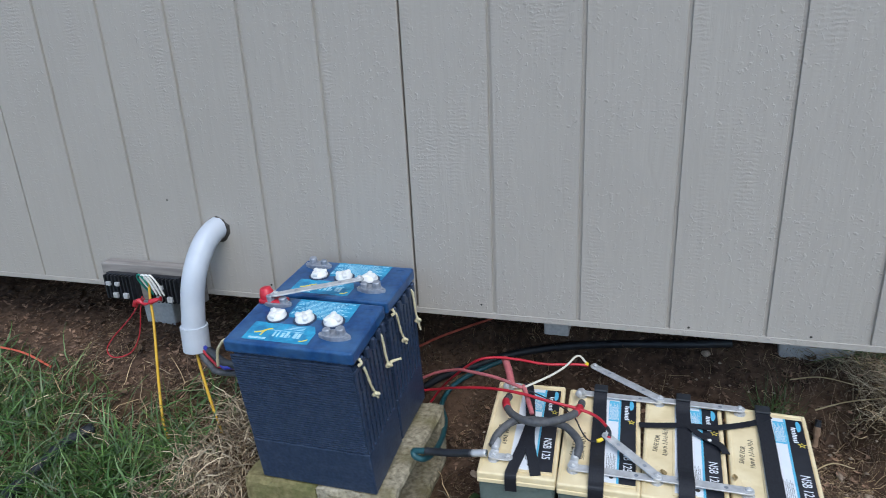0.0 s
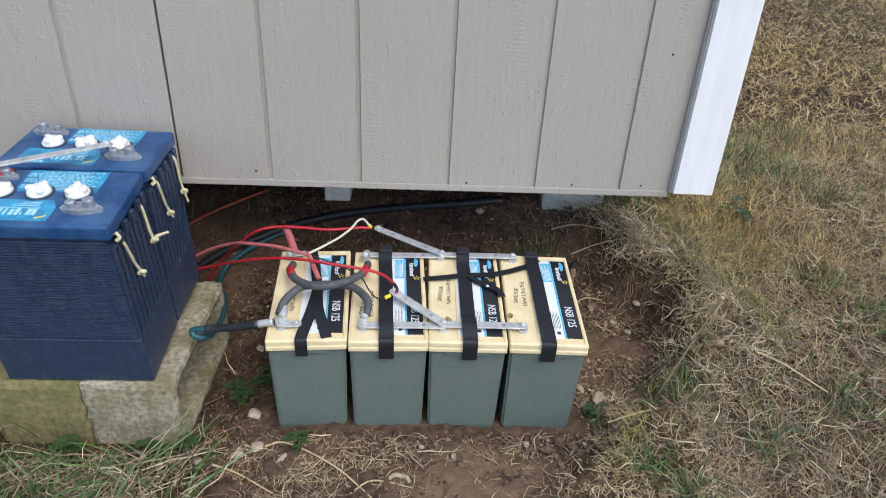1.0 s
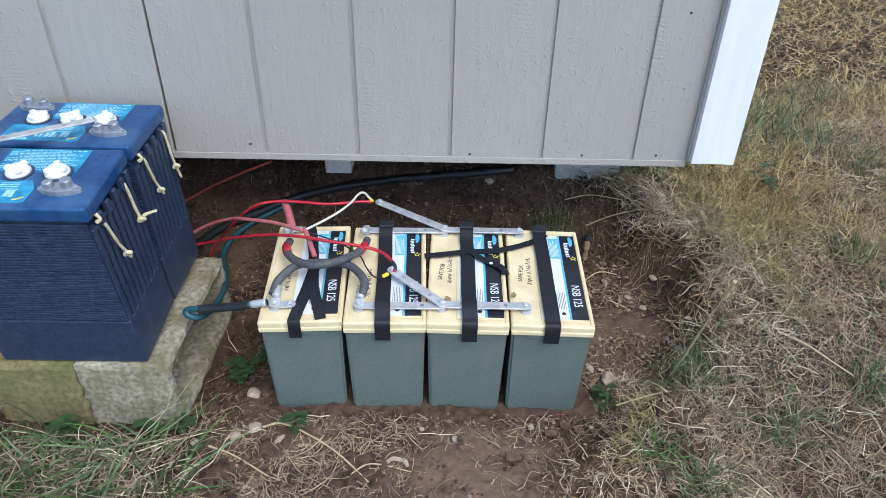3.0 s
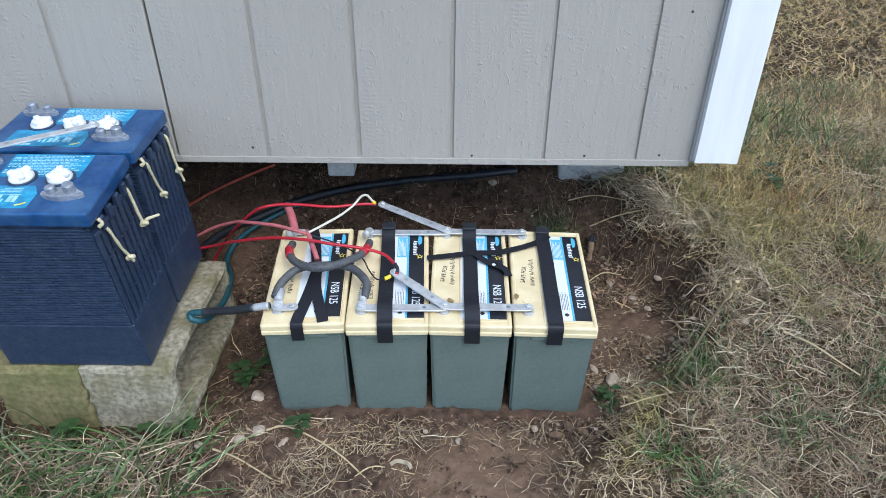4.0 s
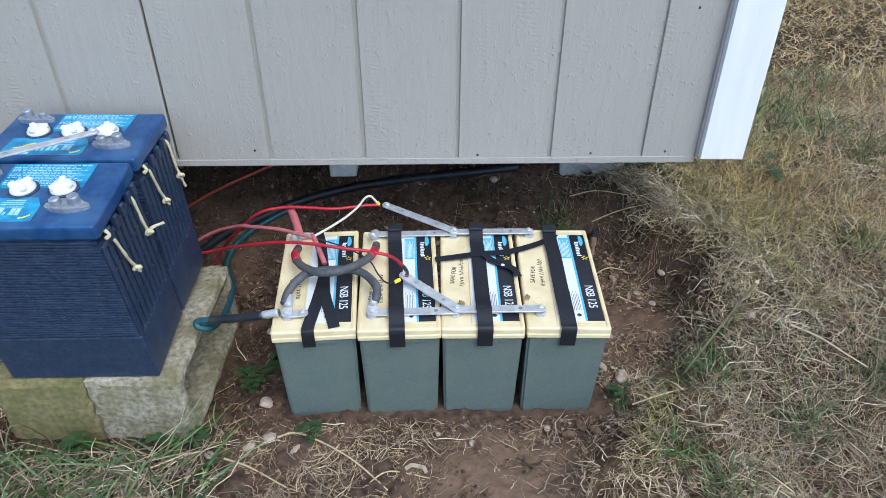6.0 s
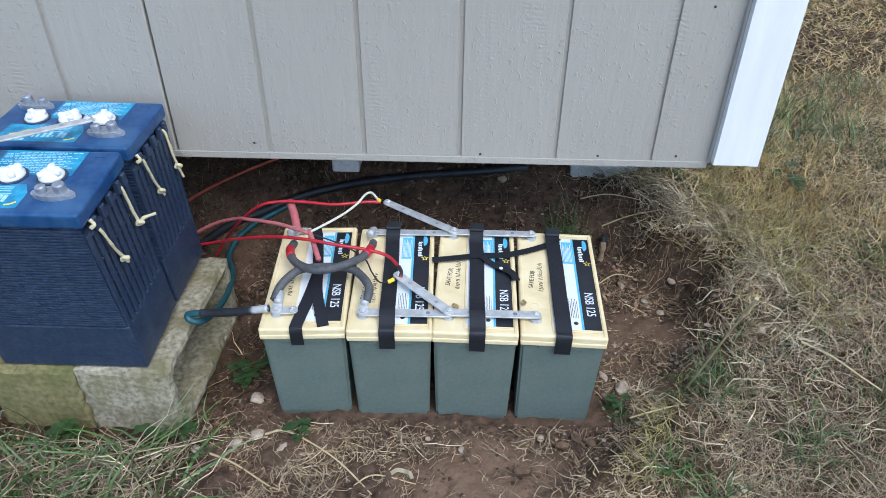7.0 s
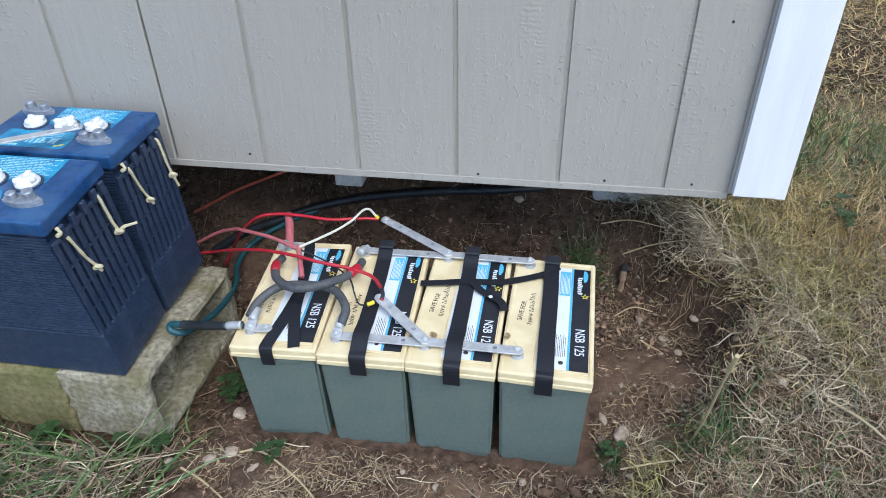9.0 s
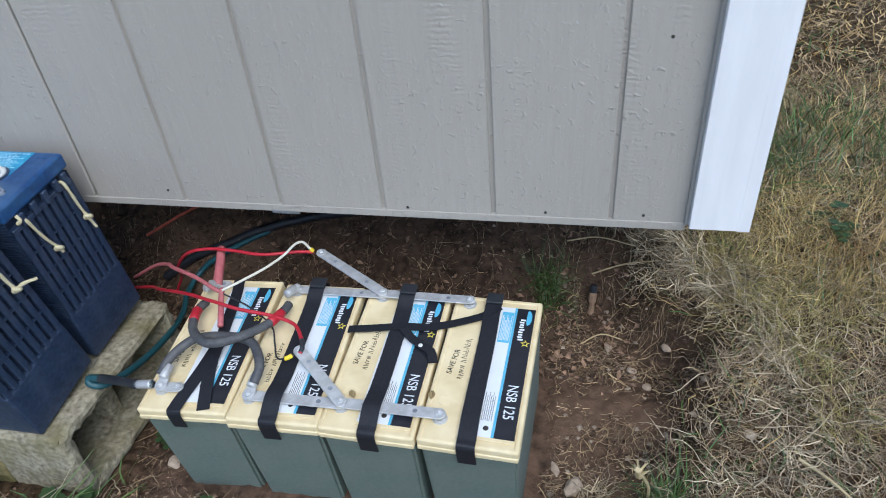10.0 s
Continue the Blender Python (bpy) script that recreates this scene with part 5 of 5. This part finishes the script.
# scattered green clumps in the dry lawn
for cx, cy, r, n in ((1.5, -0.35, 0.05, 110), (1.28, -0.45, 0.05, 90), (1.7, -0.1, 0.06, 120), (1.6, -0.6, 0.06, 120), (1.8, 0.4, 0.08, 150), (1.45, 0.75, 0.1, 200), (1.9, 0.9, 0.1, 200), (1.08, -0.6, 0.05, 80), (1.62, 0.02, 0.05, 100)):
    tussock("green_clump", GRASS, cx, cy, r, n, (0.03, 0.11), (0.0014, 0.003), (10, 75), (10, 70), "clump of green grass in the dry lawn")
for cx, cy, r, n in ((1.3, -0.55, 0.1, 260), (1.5, -0.15, 0.1, 220), (1.75, -0.4, 0.12, 260), (1.15, -0.72, 0.1, 200)):
    tussock("brown_mat", LEAF_DEAD, cx, cy, r, n, (0.02, 0.08), (0.001, 0.0022), (50, 94), (-10, 30), "brown withered grass mat")

# long grass before the blocks and round the wires
x, y = scatter(5200, -1.9, 0.3, -1.15, -0.02, lambda x, y: left(x, y) * (0.45 + 0.55 * np.sin(9 * x + 4 * y) * np.sin(8 * y - 3 * x)))
blades("green_grass", GRASS, x, y, (0.06, 0.16), (0.0028, 0.0058), (25, 82), (15, 80), "long lush green grass")
x, y = scatter(3200, -1.9, 0.3, -1.15, -0.0, left)
blades("withered_grass", LEAF_DEAD, x, y, (0.04, 0.15), (0.0014, 0.003), (45, 93), (0, 40), "brown withered grass between the green")
x, y = scatter(1500, -1.9, 0.3, -1.15, -0.0, left)
blades("dry_grass", STRAW, x, y, (0.05, 0.18), (0.0014, 0.003), (40, 90), (0, 50), "dry tan grass mixed into the green")
x, y = scatter(500, -1.9, 0.3, -1.15, 0.0, left)
blades("straw_litter", PALE_STRAW, x, y, (0.06, 0.18), (0.0014, 0.0028), (70, 92), (-8, 20), "bleached straw lying over the grass", 0.05)
for cx, cy, r, n in ((-0.9, -0.42, 0.1, 260), (-0.7, -0.38, 0.09, 240), (-0.78, -0.55, 0.1, 260), (-1.1, -0.3, 0.1, 200), (-0.6, -0.5, 0.08, 200), (-1.0, -0.6, 0.1, 200), (-0.58, -0.3, 0.06, 120), (-1.3, -0.22, 0.08, 140)):
    tussock("green_tussock", GRASS, cx, cy, r, n, (0.07, 0.19), (0.003, 0.0062), (15, 80), (20, 85), "lush green grass clump near the wall")
for cx, cy, r, n in ((-0.42, -0.3, 0.1, 420), (-0.43, -0.15, 0.09, 360), (-0.36, -0.05, 0.06, 200), (-0.48, -0.42, 0.1, 240)):
    tussock("dead_tussock", PALE_STRAW, cx, cy, r, int(n * 0.7), (0.04, 0.12), (0.002, 0.005), (20, 95), (30, 110), "bleached dead grass wads beside the blocks", 0.04)
    tussock("dead_tussock", DEAD_STRAW, cx, cy, r, int(n * 0.7), (0.05, 0.16), (0.0014, 0.003), (20, 95), (20, 90), "bleached dead grass beside the blocks", 0.03)
for cx, cy, r, n in ((-0.02, -0.47, 0.06, 130), (-0.15, -0.52, 0.08, 150), (-0.3, -0.5, 0.08, 150), (0.05, -0.54, 0.06, 80), (-0.1, -0.64, 0.1, 150)):
    tussock("green_tussock", GRASS, cx, cy, r, int(n * 0.6), (0.08, 0.22), (0.0032, 0.0068), (35, 88), (10, 65), "long green grass in front of the blocks")
    tussock("straw_tussock", PALE_STRAW, cx, cy, r * 1.3, int(n * 0.55), (0.06, 0.18), (0.0012, 0.003), (50, 93), (0, 40), "bleached straw in front of the blocks", 0.04)
    tussock("straw_tussock", DEAD_STRAW, cx, cy, r * 1.3, int(n * 0.9), (0.06, 0.18), (0.0012, 0.003), (45, 93), (0, 50), "brown dead straw in front of the blocks", 0.03)

# brown withered undergrowth and fine thatch in the dry lawn
x, y = scatter(22000, 0.98, 2.3, -1.0, 1.0, lambda x, y: turf(x, y) ** 2 * step(1.0, 1.2, x))
blades("withered_grass", DEAD_STRAW, x, y, (0.02, 0.09), (0.0007, 0.0017), (35, 96), (-15, 60), "brown withered undergrowth of the dry lawn", 0.012)
x, y = scatter(3600, 1.0, 2.3, -1.0, 0.9, lambda x, y: turf(x, y) ** 2 * step(1.0, 1.2, x))
blades("straw_litter", PALE_STRAW, x, y, (0.03, 0.11), (0.0006, 0.0013), (30, 92), (-20, 70), "thin bleached stems tangled over the lawn", 0.03)
# clumps at the seed stalk's foot and along the lawn's near edge
for cx, cy, r, n in ((1.1, -0.27, 0.03, 50), (1.045, -0.355, 0.025, 70), (1.005, -0.42, 0.03, 90), (0.965, -0.49, 0.04, 80)):
    tussock("golden_tuft", OLIVE, cx, cy, r, n, (0.025, 0.08), (0.001, 0.0022), (25, 90), (10, 80), "golden tuft of dry grass on the soil")

# sparse litter on the soil
soil = lambda x, y: (1 - 0.8 * turf(x, y)) * (1 - 0.75 * worn(x, y))
x, y = scatter(4200, -1.2, 1.3, -0.95, 0.45, soil)
blades("soil_straw", STRAW, x, y, (0.01, 0.07), (0.0008, 0.0017), (78, 92), (-6, 8), "straw bits scattered on the soil", 0.006)
front = lambda x, y: step(-0.34, -0.4, y) * (1 - 0.92 * worn(x, y)) * (0.55 + 0.45 * np.sin(11 * x + 7 * y) * np.sin(9 * y - 5 * x))
x, y = scatter(4200, 0.1, 1.25, -0.95, -0.3, front)
blades("soil_straw", STRAW, x, y, (0.01, 0.07), (0.0008, 0.0018), (74, 93), (-10, 12), "straw bits scattered before the batteries", 0.008)
x, y = scatter(900, 0.1, 1.25, -0.95, -0.3, front)
blades("soil_straw", PALE_STRAW, x, y, (0.02, 0.11), (0.001, 0.0024), (76, 92), (-8, 10), "bleached straw scattered before the batteries", 0.012)


def crumbs(name, mat, n, size, density, label, flat=0.6, bounds=(-1.3, 1.3, -1.0, 0.5)):
    """Loose grit as small uneven lumps in one mesh."""
    x, y = scatter(n, *bounds, density)
    n = len(x)
    octa = np.array([(1, 0, 0), (-1, 0, 0), (0, 1, 0), (0, -1, 0), (0, 0, 1), (0, 0, -1)], float)
    tri = np.array([(0, 2, 4), (2, 1, 4), (1, 3, 4), (3, 0, 4), (2, 0, 5), (1, 2, 5), (3, 1, 5), (0, 3, 5)])
    s = rng.uniform(*size, n) ** 1
    V = octa[None] * (s[:, None, None] * rng.uniform(0.6, 1.3, (n, 6, 1)))
    V[..., 2] *= flat
    a = rng.uniform(0, 6.3, n)[:, None]
    vx, vy = V[..., 0] * np.cos(a) - V[..., 1] * np.sin(a), V[..., 0] * np.sin(a) + V[..., 1] * np.cos(a)
    V = np.stack([vx + x[:, None], vy + y[:, None], V[..., 2] + (height(x, y) + s * flat * 0.4)[:, None]], -1)
    F = (np.arange(n)[:, None, None] * 6 + tri[None]).reshape(-1, 3)
    me = bpy.data.meshes.new(name)
    me.from_pydata(V.reshape(-1, 3).tolist(), [], F.tolist())
    return tagged(from_mesh(name, me, mat), label, "soil", kind="stuff")


CLOD = material("soil_clod", (0.05, 0.032, 0.022), (0.17, 0.112, 0.08), 0.01, 0.95, 0.4, island=0.45, depth=0.002, spec=0.15)
x, y = scatter(5200, 0.05, 1.25, -0.95, -0.3, lambda x, y: front(x, y) ** 0.6)
blades("soil_chaff", DEAD_STRAW, x, y, (0.006, 0.045), (0.0008, 0.0022), (70, 95), (-14, 20), "brown chaff and withered stems strewn before the batteries", 0.01)
x, y = scatter(1500, 0.93, 1.35, -0.5, 0.35, lambda x, y: bare(x, y) * (0.35 + 0.65 * step(0.25, 0.0, hollow(x, y) - 0.6)))
blades("soil_chaff", DEAD_STRAW, x, y, (0.006, 0.04), (0.0007, 0.0018), (66, 95), (-14, 20), "brown chaff strewn in the hollow", 0.008)
x, y = scatter(3000, -1.6, 1.15, 0.0, 0.5, lambda x, y: 0.5 + 0.5 * np.sin(13 * x + 5 * y) * np.sin(17 * y - 6 * x))
blades("soil_chaff", DEAD_STRAW, x, y, (0.008, 0.05), (0.0008, 0.002), (70, 95), (-14, 20), "brown chaff strewn along the shed foot", 0.008)
crumbs("soil_clods", CLOD, 34000, (0.0012, 0.0055), soil, "crumbly red-brown soil clods")
crumbs("pebbles", STONE, 900, (0.002, 0.006), soil, "small pale pebbles in the soil")
crumbs("pebbles", STONE, 130, (0.004, 0.009), soil, "pale pebbles beside the green batteries", 0.6, (0.93, 1.3, -0.45, 0.25))
x, y = scatter(1300, 0.93, 1.3, -0.5, 0.2, soil)
blades("soil_straw", STRAW, x, y, (0.01, 0.06), (0.0008, 0.0018), (74, 93), (-8, 10), "straw bits scattered beside the batteries", 0.008)


def flakes(name, mat, n, size, density, label, bounds):
    """Leaf litter: small bent flakes lying at all angles, in one mesh."""
    x, y = scatter(n, *bounds, density)
    n = len(x)
    s = rng.uniform(*size, n)
    a, p = rng.uniform(0, 6.3, n), rng.uniform(-0.5, 0.5, (2, n))
    shape = np.array([(-1, 0, 0), (-0.2, -0.5, 0.12), (1, 0.05, 0.1), (0.1, 0.55, -0.05)])
    V = shape[None] * s[:, None, None] * rng.uniform(0.7, 1.3, (n, 4, 1))
    V[..., 2] += V[..., 0] * p[0][:, None] + V[..., 1] * p[1][:, None]
    ca, sa = np.cos(a)[:, None], np.sin(a)[:, None]
    V = np.stack([V[..., 0] * ca - V[..., 1] * sa + x[:, None], V[..., 0] * sa + V[..., 1] * ca + y[:, None], V[..., 2] + (height(x, y) + 0.4 * s + 0.003)[:, None]], -1)
    me = bpy.data.meshes.new(name)
    me.from_pydata(V.reshape(-1, 3).tolist(), [], (np.arange(n)[:, None] * 4 + np.arange(4)[None]).tolist())
    return tagged(from_mesh(name, me, mat), label, "leaf litter", kind="stuff")


flakes("leaf_litter", LITTER, 7000, (0.003, 0.012), lambda x, y: step(-0.1, 0.06, y) * np.ones_like(x), "brown leaf litter strewn along and under the shed", (-1.8, 1.1, -0.1, 0.6))
flakes("leaf_litter", LITTER, 2500, (0.0015, 0.006), soil, "brown leaf litter strewn on the soil", (-1.8, 1.3, -0.9, 0.0))


def leaf(x, y, size, turn, mat, name, label, tip=12, z=0.006):
    """A small curled leaf blade."""
    b = bmesh.new()
    rows = []
    for k in range(6):
        f = k / 5
        wd = size * 0.36 * math.sin(math.pi * (0.08 + 0.9 * f)) ** 0.8
        rows.append([b.verts.new((s * wd, size * (f - 0.5), size * 0.22 * abs(s) + size * 0.15 * (f - 0.5) ** 2)) for s in (-1, 0, 1)])
    for lo, hi in zip(rows, rows[1:]):
        for i in (0, 1):
            b.faces.new((lo[i], lo[i + 1], hi[i + 1], hi[i]))
    bmesh.ops.solidify(b, geom=list(b.faces), thickness=0.0006)
    ob = part(name, b, mat)
    ob.matrix_world = pose(x, y, float(height(x, y)) + z, tip, 0, turn)
    return tagged(ob, label, "leaf", "fallen leaves")


for m, x, y, size, turn in ((MG[2], -0.04, 0.06, 0.016, 40), (MG[3], -0.074, 0.075, 0.016, 5)):
    p = m @ Vector((x, y, BH + 0.026))
    leaf(p.x, p.y, size, turn, REED, "fallen_leaf", "small tan dead leaf lying on a cream lid", 4, p.z - float(height(p.x, p.y)))
rl = random.Random(5)
for i in range(34):
    x, y = rl.uniform(0.0, 1.2), rl.choice((rl.uniform(-0.75, -0.38), rl.uniform(0.02, 0.4)))
    leaf(x, y, rl.uniform(0.018, 0.04), rl.uniform(0, 360), LEAF_DEAD, "fallen_leaf", "curled brown dead leaf on the soil", rl.uniform(-15, 20))
for i in range(14):
    x, y = rl.uniform(-1.3, -0.4), rl.uniform(-0.5, 0.05)
    leaf(x, y, rl.uniform(0.02, 0.045), rl.uniform(0, 360), LEAF_DEAD, "fallen_leaf", "curled brown dead leaf on the soil", rl.uniform(-15, 20), 0.02)


scrap = part("bark_scrap", ribbon([(0, 0, 0), (0.012, 0.004, 0.006), (0.026, 0.003, 0.004), (0.036, -0.004, 0.008), (0.042, -0.012, 0.003)], 0.008, 0.0012, (0, 1, 0.4)), PALE_STRAW)
scrap.location = (0.494, -0.485, float(height(0.494, -0.485)) + 0.008)
tagged(scrap, "curled pale bark scrap lying on the soil", "bark scrap")
for i, (x, y, sz, a) in enumerate(((0.245, -0.43, 0.026, 140), (0.83, -0.41, 0.03, 100), (0.86, -0.385, 0.028, 20), (0.885, -0.405, 0.026, 60), (0.64, -0.43, 0.022, 15))):
    leaf(x, y, sz, a, LEAF_DEAD, "fallen_leaf", "curled tan dead leaf before the batteries", 8, 0.006)


def weed(x, y, n, size, spread, label):
    """A low weed: thin stalks, each with rounded leaflets."""
    z = float(height(x, y))
    ob = thing("weed", Matrix.Translation((x, y, z)), label, "weed", "small green weeds")
    for i in range(n):
        a, d = rl.uniform(0, 6.28), spread * math.sqrt(rl.random())
        tip = Vector((d * math.cos(a), d * math.sin(a), 0.015 + rl.random() * 0.03))
        part("stalk", tube([(0, 0, 0), tip * 0.5 + Vector((0, 0, 0.006)), tip], 0.0007, 5, 3), LEAF_GREEN, ob)
        b = None
        for k in range(3):
            t = a + k * 2.1
            c = tip + Vector((math.cos(t), math.sin(t), 0)) * size * 0.55
            b2 = plate([(c.x + size * 0.5 * math.cos(q) * 1.1, c.y + size * 0.5 * math.sin(q)) for q in [j * math.pi / 4 for j in range(8)]], tip.z + 0.002 * k, tip.z + 0.0008 + 0.002 * k)
            b = join(b, b2)
        part("leaf", b, LEAF_GREEN, ob)
    return ob


for x, y, n, s, sp in ((0.14, -0.22, 10, 0.014, 0.04), (0.19, -0.2, 8, 0.013, 0.035), (0.3, -0.4, 8, 0.011, 0.025), (-0.17, -0.44, 8, 0.018, 0.03), (0.07, -0.42, 5, 0.014, 0.025), (0.97, -0.31, 7, 0.011, 0.03), (0.0, -0.43, 6, 0.013, 0.03), (1.5, 0.3, 8, 0.018, 0.05)):
    weed(x, y, n, s, sp, "low green weed with rounded leaflets on the soil")

# a seeding stalk leaning over the hollow
BASE, TIP = Vector((1.109, -0.264, 0.025)), Vector((1.042, -0.525, 0.475))
st = thing("seed_stalk", Matrix.Translation(BASE), "tall dry grass stalk with a seed head", "grass stalk")
way = TIP - BASE
part("stalk", tube([(0, 0, 0), way * 0.35 + Vector((0.004, 0, 0.012)), way * 0.7 + Vector((0.002, 0, 0.01)), way], (0.0026, 0.0016), 6), REED, st)
part("seed_head", tube([way * 0.93, way * 0.98, way * 1.04], (0.0045, 0.0022), 8, wobble=0.7), REED, st)
for i in range(9):
    p = way * (0.9 + 0.013 * i)
    part("seed", tube([p, p + Vector((0.009 * math.cos(2.4 * i), 0.009 * math.sin(2.4 * i), 0.012))], (0.0018, 0.0006), 5, 1), REED, st)
for pts, r in (([(1.336, -0.231, 0.144), (1.382, -0.270, 0.141), (1.417, -0.318, 0.136), (1.449, -0.347, 0.126)], 0.0026), ([(0.228, -0.396, -0.000), (0.265, -0.392, 0.008), (0.321, -0.418, 0.010), (0.392, -0.465, 0.008), (0.462, -0.529, -0.000)], 0.0024),
               ([(0.134, -0.454, 0.008), (0.189, -0.476, 0.008), (0.266, -0.518, -0.000)], 0.0024), ([(0.965, -0.371, 0.053), (1.018, -0.366, 0.073), (1.074, -0.357, 0.084)], 0.0018), ([(0.424, -0.510, -0.002), (0.464, -0.488, 0.003), (0.543, -0.502, -0.002)], 0.0018),
               ([(0.975, 0.101, 0.024), (1.022, 0.112, 0.054), (1.068, 0.099, 0.057)], 0.002), ([(0.998, 0.230, 0.129), (1.064, 0.224, 0.166), (1.136, 0.196, 0.205)], 0.0022), ([(0.939, 0.276, 0.185), (1.008, 0.267, 0.206), (1.088, 0.238, 0.208)], 0.002)):
    o = part("dry_stalk", tube([Vector(p) - Vector(pts[0]) for p in pts], (r, r * 0.6), 6, wobble=0.3), REED)
    o.location = pts[0]
    tagged(o, "bleached dry stalk lying on the soil", "grass stalk", "dry stalks")
tussock("green_tussock", GRASS, -0.37, -0.06, 0.03, 45, (0.18, 0.36), (0.002, 0.004), (2, 25), (5, 50), "tall grass growing against the wall behind the battery")
snag = thing("broken_stick", Matrix.Translation((0.999, 0.195, float(height(0.999, 0.195)))), "short greyish broken stick standing in the soil", "stick")
part("stick", tube([(0, 0, -0.02), (0.003, 0.004, 0.02), (0.004, 0.012, 0.055)], (0.009, 0.007), 8, wobble=0.5), LEAF_DEAD, snag)
part("dark_tip", tube([(0.004, 0.0115, 0.052), (0.006, 0.018, 0.068)], (0.0085, 0.0075), 8, 1), BLACK_RUBBER, snag, "dark green-black tip")
